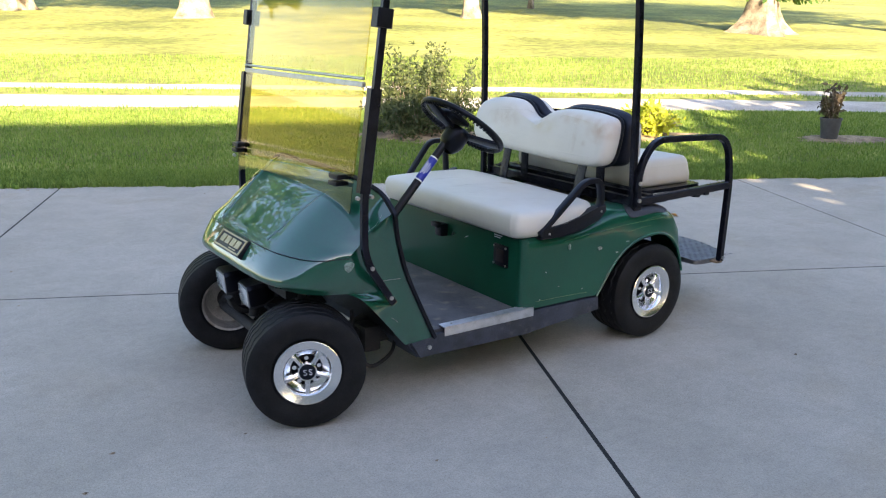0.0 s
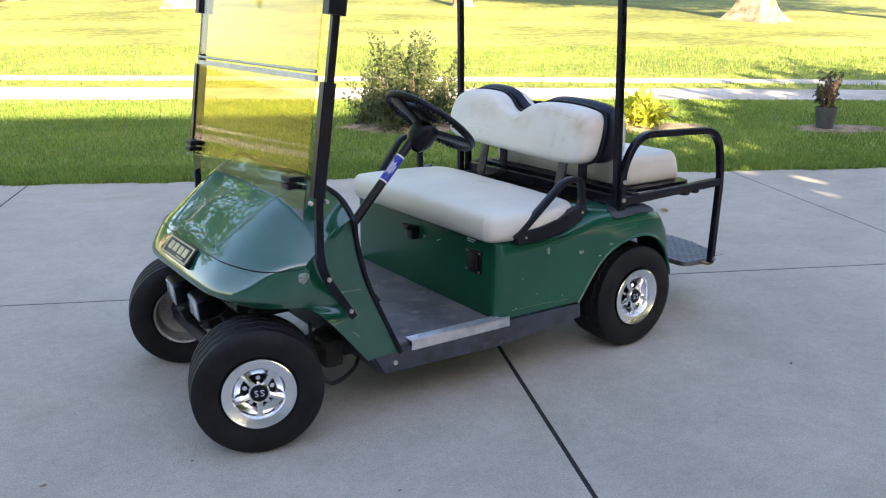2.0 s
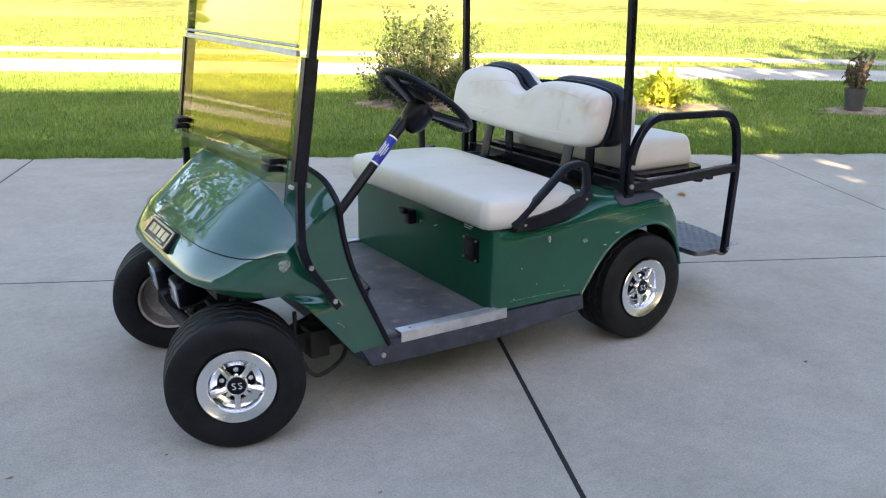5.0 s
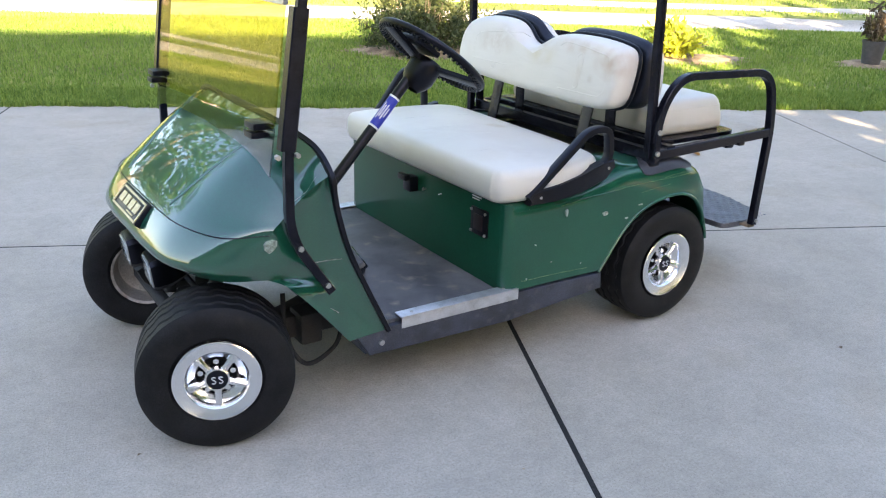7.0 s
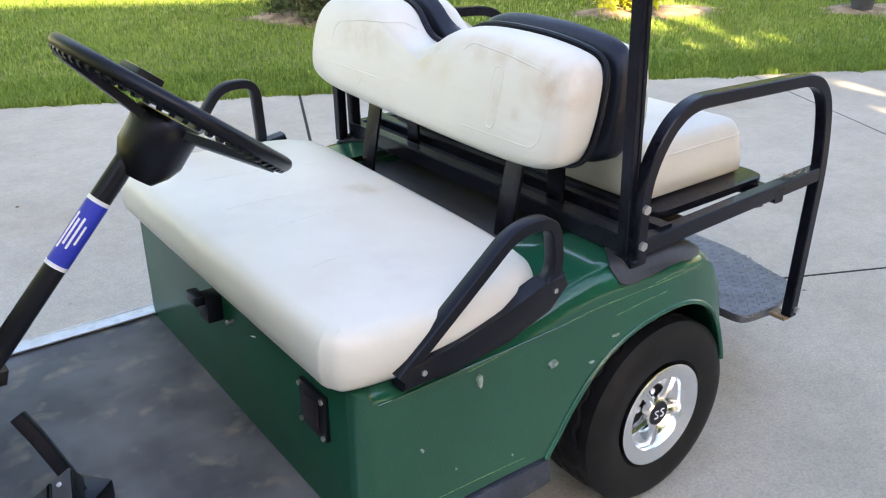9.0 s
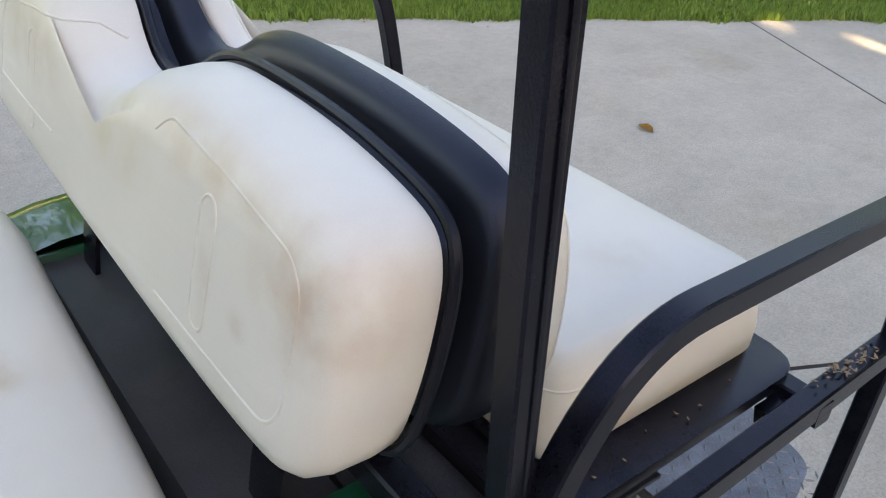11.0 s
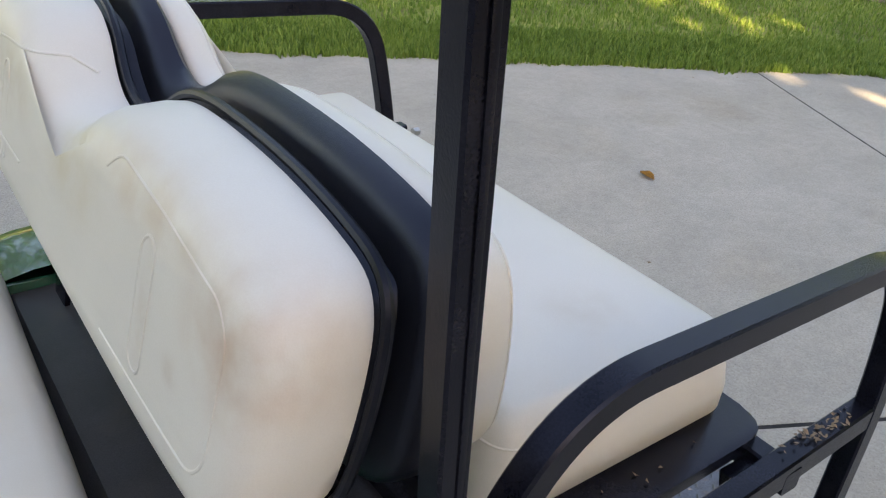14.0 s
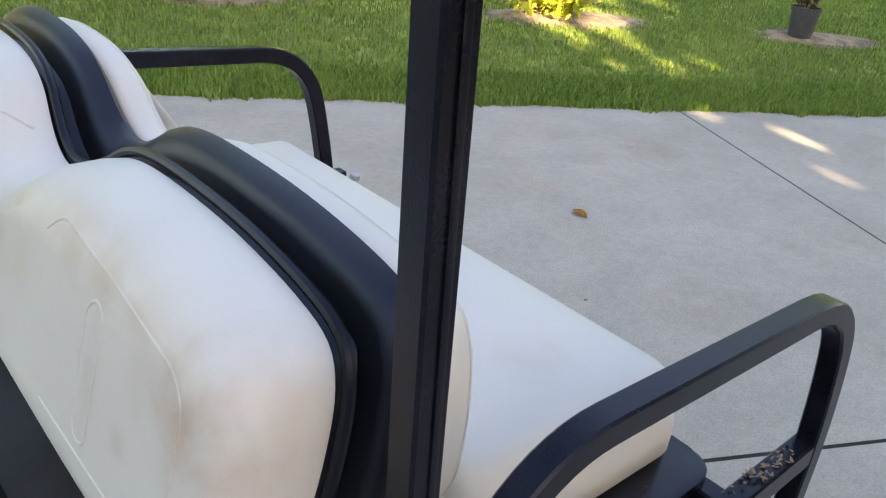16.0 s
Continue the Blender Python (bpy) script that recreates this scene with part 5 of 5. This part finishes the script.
part("fender_ledge", box(1.37, 1.84, NEAR + 0.160, NEAR + 0.253, 0.552, 0.5905, 0.006), SIDE, cart, "green moulded inner edge of the fender top")

# -- seats --
seat_out = spline([(0.900, -0.36), (0.905, -0.425), (0.945, -0.455), (1.10, -0.468), (1.24, -0.455), (1.315, -0.425), (1.350, -0.36), (1.372, -0.15), (1.385, 0.20), (1.390, 0.42), (1.365, 0.51), (1.28, 0.555), (1.10, 0.575), (0.945, 0.565), (0.903, 0.53), (0.898, 0.45), (0.898, 0.05)], 6, True)
seat = part("front_seat", pad(seat_out, [(0.012, 0.0), (0.0, 0.012), (-0.006, 0.038), (-0.004, 0.074), (0.003, 0.090), (0.013, 0.099), (0.028, 0.1025)], lambda a, b, d_: (a, b, 0.549 + d_), 6, 0.006), VINYL, cart, "white vinyl bench seat with faint brown stains", 60)
seat_skin = skin(pad(seat_out, [(0.012, 0.0), (0.0, 0.012), (-0.006, 0.038), (-0.004, 0.074), (0.003, 0.090), (0.013, 0.099), (0.028, 0.1025)], lambda a, b, d_: (a, b, 0.549 + d_), 6, 0.006))
for pts in (((0.995, -0.021), (1.097, -0.008), (1.195, -0.015)), ((0.993, 0.134), (1.10, 0.129), (1.202, 0.118)), ((0.999, -0.215), (1.035, -0.207), (1.073, -0.208)), ((1.255, 0.294), (1.278, 0.289), (1.298, 0.282)), ((1.02, 0.33), (1.10, 0.322), (1.16, 0.318))):
    streak(seat_skin, [(a, b, 0.9) for a, b in pts], (0, 0, -1), 0.0013, "crease_and_reflection", MARK, seat)
part("seat_base", pad(seat_out, [(0.03, 0.0), (0.018, 0.004), (0.018, 0.010), (0.03, 0.0105)], lambda a, b, d_: (a, b, 0.541 + d_), 2), PLASTIC, seat)

NOTCH = [(0.045, 0.972), (0.005, 0.994), (-0.045, 1.006), (-0.120, 1.010), (-0.220, 1.008), (-0.310, 0.998), (-0.358, 0.984), (-0.380, 0.955), (-0.387, 0.910), (-0.386, 0.855), (-0.377, 0.808), (-0.350, 0.780), (-0.290, 0.768), (-0.150, 0.765), (0.080, 0.770), (0.300, 0.777), (0.450, 0.785), (0.525, 0.803), (0.560, 0.845), (0.567, 0.905), (0.552, 0.965), (0.510, 1.006), (0.430, 1.026), (0.330, 1.027), (0.262, 1.018), (0.216, 0.999), (0.183, 0.974), (0.155, 0.957), (0.122, 0.949), (0.085, 0.954)]
back_out = [(p.x, p.y - 0.007) for p in spline([(a, b, 0) for a, b in NOTCH], 4, True)]


def front_rim(z):
    return 1.488 + 0.22 * (z - 0.77)


def rear_rim(z):
    return 1.606 - 0.02 * (z - 0.77)


back = part("front_backrest", pad(back_out, [(0.020, 0.0), (0.010, 0.004), (0.008, 0.020), (0.009, 0.052), (0.014, 0.070), (0.023, 0.081), (0.036, 0.086)], lambda a, b, d_: (front_rim(b) - d_, a, b), 8, 0.007), VINYL, cart, "white vinyl two-lobed backrest with brown wear marks", 60)


def inset(outline, d):
    """The outline pulled in by d along its own normals."""
    out, n_ = [], len(outline)
    for i in range(n_):
        p, q = Vector(outline[i - 1]), Vector(outline[(i + 1) % n_])
        t_ = (q - p).normalized()
        out.append((outline[i][0] + t_.y * d, outline[i][1] - t_.x * d))
    return out


if sum(p[0] * q[1] - q[0] * p[1] for p, q in zip(back_out, back_out[1:])) > 0:
    back_out = back_out[::-1]
part("piping", tube([(front_rim(b) + 0.003, a, b) for a, b in inset(back_out, 0.005)], 0.010, sides=8, close=True), PLASTIC, back, "black piping round the cushion")


back_skin = BVHTree.FromPolygons([v_.co for v_ in back.data.vertices], [p.vertices for p in back.data.polygons])


def emboss(pts, close=True):
    """A raised welt on the backrest's front face."""
    hits = [back_skin.ray_cast(Vector((1.0, a, b)), Vector((1, 0, 0)))[0] for a, b in pts]
    return tube([h + Vector((0.0010, 0, 0)) for h in hits if h], 0.0042, 0.0042, False, None, None, 8, close)


def dense(pts, step=0.012):
    out = []
    for p, q in zip(pts, pts[1:]):
        n_ = max(1, int((q - p).length / step))
        out += [p.lerp(q, i / n_) for i in range(n_)]
    return out + [pts[-1]]


for m_ in (1, -1):
    c_ = 0.0 if m_ > 0 else 0.110
    o = [(c_ + m_ * a, max(b, 0.815 if m_ > 0 else 0.852)) for a, b in ((-0.070, 0.955), (-0.090, 0.972), (-0.20, 0.965), (-0.310, 0.950), (-0.328, 0.93), (-0.328, 0.835), (-0.31, 0.805), (-0.10, 0.80))]
    part("welt", emboss([(p.x, p.y) for p in dense(rounded([(a, b, 0) for a, b in o], 0.02))], False), VINYL, back)
    ov = [(c_ + m_ * (-0.188) + 0.014 * math.cos(2 * math.pi * i / 24), 0.885 + (0.042 if math.sin(2 * math.pi * i / 24) >= 0 else -0.042) + 0.016 * math.sin(2 * math.pi * i / 24)) for i in range(24)]
    part("welt", emboss(ov), VINYL, back)
# shell between the two backrests: a recess behind the cushion, then a ridge and a broad rounded top
bm = bmesh.new()
loops = []
for pull, f, lift in ((0.034, 0.0, 0.0), (0.030, 0.30, 0.0), (0.012, 0.36, 0.0), (0.005, 0.42, 0.003), (0.001, 0.52, 0.006), (-0.001, 0.70, 0.010), (-0.001, 0.86, 0.011), (0.004, 0.96, 0.009), (0.014, 1.0, 0.004), (0.030, 1.0, 0.0)):
    loop = []
    for (a, b), (a0, b0) in zip(inset(back_out, pull), back_out):
        x0, x1 = front_rim(b0) + 0.006, rear_rim(b0) - 0.002
        loop.append(bm.verts.new((x0 + (x1 - x0) * f, a, b + lift * max(0.0, min(1.0, (b0 - 0.85) / 0.1)))))
    loops.append(loop)
nn = len(back_out)
for p, q in zip(loops, loops[1:]):
    for i in range(nn):
        bm.faces.new((p[i], p[(i + 1) % nn], q[(i + 1) % nn], q[i]))
bm.faces.new(loops[0][::-1])
bm.faces.new(loops[-1])
part("backrest_shell", bm, SHELL, cart, "black textured plastic shell between the backrests", 50)
rb = part("rear_backrest", pad(back_out, [(0.012, 0.0), (0.006, 0.003), (0.004, 0.012), (0.005, 0.026), (0.010, 0.038), (0.021, 0.046), (0.034, 0.050)], lambda a, b, d_: (rear_rim(b) + d_, a, b), 6, 0.006), VINYL, cart, "white vinyl rear-facing backrest", 60)

part("welt", tube([(rear_rim(b) + 0.037, a, b) for a, b in inset(back_out, 0.010)], 0.0035, sides=5, close=True), VINYL, rb)
rear_out = [(p.x, p.y) for p in rounded([(1.665, 0.05, 0), (1.665, -0.366, 0), (2.026, -0.358, 0), (2.026, 0.49, 0), (1.665, 0.49, 0), (1.665, 0.0501, 0)], 0.042, 10)[:-1]]
rs = part("rear_seat", pad(rear_out, [(0.012, 0.0), (0.0, 0.008), (-0.004, 0.040), (0.0, 0.085), (0.006, 0.108), (0.016, 0.120), (0.024, 0.124)], lambda a, b, d_: (a - 0.20 * d_ * max(0.0, min(1.0, (a - 1.75) / 0.25)), b, 0.661 + d_), 6, 0.008), VINYL, cart, "white vinyl rear bench cushion with a welt seam", 60)
part("welt", tube([(q[0] + (-0.0185 if q[0] > 1.95 else -0.0182 * max(0.0, min(1.0, (q[0] - 1.75) / 0.25)) + 0.0015 * (q[0] < 1.7)), q[1] + (-0.0015 if q[1] > 0 else 0.0015), 0.752) for q in rear_out], 0.0035, sides=5, close=True), VINYL, rs)

# -- rear seat frame, posts and grab rails --
T = 0.036
for yb, sgn in ((-0.466, -1), (0.562, 1)):
    yp = yb + 0.029 if sgn < 0 else yb + 0.018           # the roof post stands inside the rail
    post = part("rear_post", tube(rounded([(1.551 - 0.030 * (sgn > 0), yp, 0.600), (1.517 - 0.010 * (sgn > 0), yp - 0.004, 1.38), (1.478, yp - 0.004, 1.80)], 0.2), 0.026, 0.026, True, (0, 1, 0)), BLACK, cart, "black square steel roof post")
    part("post_rib", tube([(1.556 - 0.030 * (sgn > 0), yp + sgn * 0.0132, 0.62), (1.524 - 0.013 * (sgn > 0), yp - 0.004 + sgn * 0.0132, 1.24)], 0.0025, 0.006, True, (0, 1, 0)), BLACK, post)
    up = 0.030 * (sgn > 0)
    ox = -up * 2.0
    tow = 0.030 if sgn < 0 else 0.0                       # the driver's side rail runs a little inward to the rear
    rail = part("grab_rail", tube(rounded([(x, yb + 0.010 + tow * (x - 1.55), z) for x, z in ((1.560, 0.610), (1.555, 0.770 + up), (1.643, 0.890 + up), (2.148 + ox, 0.874 + up), (2.196 + ox, 0.690), (2.180, 0.275))], 0.10, 8), 0.027, 0.027, True, (0, 1, 0)), BLACK, cart, "black square tube grab rail")
    part("side_bar", tube([(1.565, yb + 0.012, 0.630), (2.182, yb + 0.012 + tow * 0.62, 0.643)], 0.028, 0.034, True, (0, 1, 0)), BLACK, rail)
    for z in (0.638, 0.711):
        bolt((1.556, yb + 0.010 + sgn * 0.012, z), (0, sgn, 0), 0.0095, rail, 0.008)
    bolt((2.204, yb + 0.010 + tow * 0.65, 0.638), (1, 0, 0), 0.009, rail, 0.014)
    bolt((2.184, yb + 0.010 + tow * 0.63 + sgn * 0.012, 0.292), (0, sgn, 0), 0.008, rail, 0.008)
    sk = sides[sgn]
    rows_ = []
    yf = NEAR if sgn < 0 else FAR
    for x, out in ((1.494, -0.012), (1.500, 0.008), (1.512, 0.014), (1.530, 0.017), (1.56, 0.017), (1.61, 0.016), (1.66, 0.015), (1.70, 0.013), (1.73, 0.008), (1.752, -0.008)):
        y0, y1, row = yf - sgn * 0.075, yf + sgn * out, []
        for q in range(15):
            yq = y0 + (y1 - y0) * q / 14
            xq = x + 0.050 * (1 - q / 14) * max(0.0, 1 - (x - 1.494) / 0.2)
            hit = sk.ray_cast(Vector((xq, yq, 0.9)), Vector((0, 0, -1)))[0]
            zq = hit.z + 0.007 if hit else 0.0
            row.append(Vector((xq, yq, max(zq, row[-1].z - 0.010) if row else zq)))
        rows_.append(row)
    bm = grid_mesh(rows_)
    bmesh.ops.recalc_face_normals(bm, faces=bm.faces[:])
    bmesh.ops.solidify(bm, geom=bm.faces[:], thickness=0.005)
    fb = part("fender_bracket", bm, WORN, cart, "black mounting plate bolted over the fender", 40)
    bolt(rows_[3][10], (0, sgn * 0.6, 0.8), 0.011, fb, 0.012, 10, BLACK)
    if sgn < 0:
        part("top_plate", box(1.60, 1.82, NEAR + 0.070, NEAR + 0.246, 0.594, 0.600, 0.002), WORN, fb)
    part("bracket_foot", box(1.532, 1.576, min(yb + 0.010 + sgn * 0.012, yb - sgn * 0.045), max(yb + 0.010 + sgn * 0.012, yb - sgn * 0.045), 0.594, 0.612, 0.004), BLACK, fb)
part("front_cross_bar", tube([(1.560, -0.452, 0.628), (1.560, 0.575, 0.628)], 0.040, 0.034, True, (0, 0, 1)), BLACK, cart)
part("mid_cross_bar", tube([(1.640, -0.455, 0.640), (1.640, 0.578, 0.640)], 0.030, 0.036, True, (0, 0, 1)), BLACK, cart)
part("rear_cross_bar", tube([(2.02, -0.455, 0.628), (2.02, 0.578, 0.628)], 0.030, 0.030, True, (0, 0, 1)), BLACK, cart)
part("under_tray", box(1.575, 1.66, -0.42, 0.54, 0.620, 0.632, 0.002), WORN, cart)
o = rounded([(1.84, -0.412, 0), (2.040, -0.406, 0), (2.040, 0.535, 0), (1.655, 0.535, 0), (1.655, -0.416, 0), (1.84, -0.4121, 0)], 0.045, 5)
sp = part("seat_plate", prism([(p.x, p.y) for p in o[:-1]], 0.645, 0.661, 0.003, "z"), BLACK, cart, "worn black steel seat plate")
part("hinge_bracket", prism([(1.96, 0.632), (2.03, 0.632), (2.00, 0.600), (1.97, 0.603)], -0.430, -0.402, 0.002), BLACK, sp)
# backrest straps
for y in (-0.180, 0.352):
    part("backrest_strap", tube([(1.452, y, 0.500), (1.468, y, 0.620), (1.512, y, 0.84)], 0.052, 0.008, True, (0, 1, 0)), BLACK, cart)
    part("backrest_strap", tube([(1.600, y - 0.01, 0.60), (1.598, y - 0.01, 0.70), (1.596, y - 0.01, 0.84)], 0.048, 0.008, True, (0, 1, 0)), BLACK, cart)

# -- rear foot step --
o = rounded([(2.068, 0.05, 0), (2.078, -0.378, 0), (2.200, -0.392, 0), (2.345, -0.345, 0), (2.410, -0.10, 0), (2.410, 0.22, 0), (2.345, 0.465, 0), (2.200, 0.535, 0), (2.068, 0.52, 0), (2.068, 0.051, 0)], 0.03, 4)
step = part("foot_step", prism([(p.x, p.y) for p in o], 0.252, 0.274, 0.002, "z"), PLATE, cart, "steel diamond-plate rear foot step")
bm = bmesh.new()
for i in range(16):
    for j in range(44):
        x, y = 2.085 + i * 0.0205, -0.385 + j * 0.0205
        if x > 2.335 and (y < -0.33 + (x - 2.335) * 2.6 or y > 0.45 - (x - 2.335) * 2.6):
            continue
        if y > 0.49 or x > 2.395:
            continue
        a = radians(45 if (i + j) % 2 else -45)
        dx, dy = math.cos(a) * 0.010, math.sin(a) * 0.010
        px, py = -math.sin(a) * 0.003, math.cos(a) * 0.003
        q = [bm.verts.new((x - dx, y - dy, 0.2742)), bm.verts.new((x + px, y + py, 0.2742)), bm.verts.new((x + dx, y + dy, 0.2742)), bm.verts.new((x - px, y - py, 0.2742))]
        t_ = bm.verts.new((x, y, 0.2772))
        for k in range(4):
            bm.faces.new((q[k], q[(k + 1) % 4], t_))
tagged(part("tread_pattern", bm, PLATE, step), "", kind="stuff")
part("step_frame", box(1.86, 2.10, -0.20, -0.16, 0.20, 0.250, 0.004), BLACK, cart)
part("step_frame", box(1.86, 2.10, 0.28, 0.32, 0.20, 0.250, 0.004), BLACK, cart)
for y in (-0.440, 0.580):
    part("rail_foot", box(2.160, 2.198, min(y, y * 0.90), max(y, y * 0.90), 0.262, 0.272, 0.003), RUST, step, "rusty mounting tab")

rnd = random.Random(31)
verts, faces = [], []
for i in range(60):
    on_plate = i % 9 == 0
    x, y = (rnd.uniform(1.70, 2.02), -0.385 + rnd.uniform(-0.012, 0.010)) if on_plate else (2.085 + rnd.gauss(0, 0.030), -0.438 + rnd.uniform(-0.010, 0.010))
    z = 0.6625 if on_plate else 0.660
    k, a = rnd.uniform(0.002, 0.0055), rnd.uniform(0, 6.3)
    q = len(verts)
    for t in range(4):
        verts.append((x + k * (1.0 if t % 2 else 0.45) * math.cos(a + t * 1.57), y + k * (1.0 if t % 2 else 0.45) * math.sin(a + t * 1.57), z + rnd.uniform(0, 0.004)))
    faces.append((q, q + 1, q + 2, q + 3))
tagged(raw("leaf_litter", verts, faces, RUST), "brown leaf crumbs caught on the black seat frame", "leaf litter", kind="stuff")

# -- hip rails beside the front seat --
for yb, sgn in ((-0.468, -1), (0.585, 1)):
    arm = part("hip_rail", tube(rounded([(1.005, yb, 0.560), (1.238 - 0.055 * (sgn > 0), yb, 0.752 + 0.042 * (sgn > 0)), (1.322 - 0.045 * (sgn > 0), yb, 0.750 + 0.044 * (sgn > 0)), (1.334 - 0.05 * (sgn > 0), yb, 0.650), (1.280, yb, 0.605)], 0.038, 6), 0.028, 0.022, True, (0, 1, 0)), PLASTIC, cart, "black moulded hip rail beside the seat", 45)
    o = [(1.005, 0.540), (1.018, 0.575), (1.045, 0.584), (1.12, 0.592), (1.22, 0.609), (1.30, 0.640), (1.345, 0.650), (1.354, 0.622), (1.315, 0.585), (1.22, 0.556), (1.10, 0.541)]
    part("rail_web", prism(o, yb - 0.016, yb + 0.020, 0.006), PLASTIC, arm)
    for x, z in ((1.045, 0.562), (1.322, 0.622)):
        bolt((x, yb + sgn * 0.016, z), (0, sgn, 0), 0.005, arm, 0.003, 8)


# ---- the driveway's slabs, last ----
def slab(ring, wide):
    """One slab: its corners in u and v, pulled in by half a joint (wide: extra for each side), with a worn edge."""
    g, e = 0.0065, 0.003
    n = len(ring)
    bm = bmesh.new()
    loops = []
    for more, z in ((0.0, -0.06), (0.0, -e), (e, 0.0)):
        lines = []
        for k in range(n):
            p, q = ring[k], ring[(k + 1) % n]
            d = (q - p).normalized()
            lines.append((p + Vector((-d.y, d.x)) * (g + more + wide[k]), d))
        loop = []
        for k in range(n):
            (p, d), (q, f) = lines[k - 1], lines[k]
            t = (q - p).cross(f) / d.cross(f)
            c = uv(*(p + d * t), 0)
            loop.append(bm.verts.new((c.x, c.y, z)))
        loops.append(loop)
    for lo, hi in zip(loops, loops[1:]):
        for i in range(n):
            bm.faces.new((lo[i], lo[(i + 1) % n], hi[(i + 1) % n], hi[i]))
    bm.faces.new(loops[-1])
    me = bpy.data.meshes.new("slab")
    bmesh.ops.recalc_face_normals(bm, faces=bm.faces[:])
    bm.to_mesh(me)
    bm.free()
    me.materials.append(CONCRETE)
    new("slab", me).parent = drive


def slabs():
    """Each slab between its joints; one joint along the drive is wide, and one slab is cut across its corner."""
    for i in range(7):
        for j in range(4):
            ring = [corner(i, j), corner(i + 1, j), corner(i + 1, j + 1), corner(i, j + 1)]
            gap = {3: 0.0005, 4: -0.0022}
            wide = [-0.001, gap.get(i + 1, -0.001), -0.001 if j < 3 else 0.0, gap.get(i, -0.001)]
            if (i, j) == (4, 3):
                slab([ring[0], ring[1], ring[2]], [wide[0], wide[1], 0.0])
                slab([ring[0], ring[2], ring[3]], [0.0, wide[2], wide[3]])
            else:
                slab(ring, wide)


slabs()
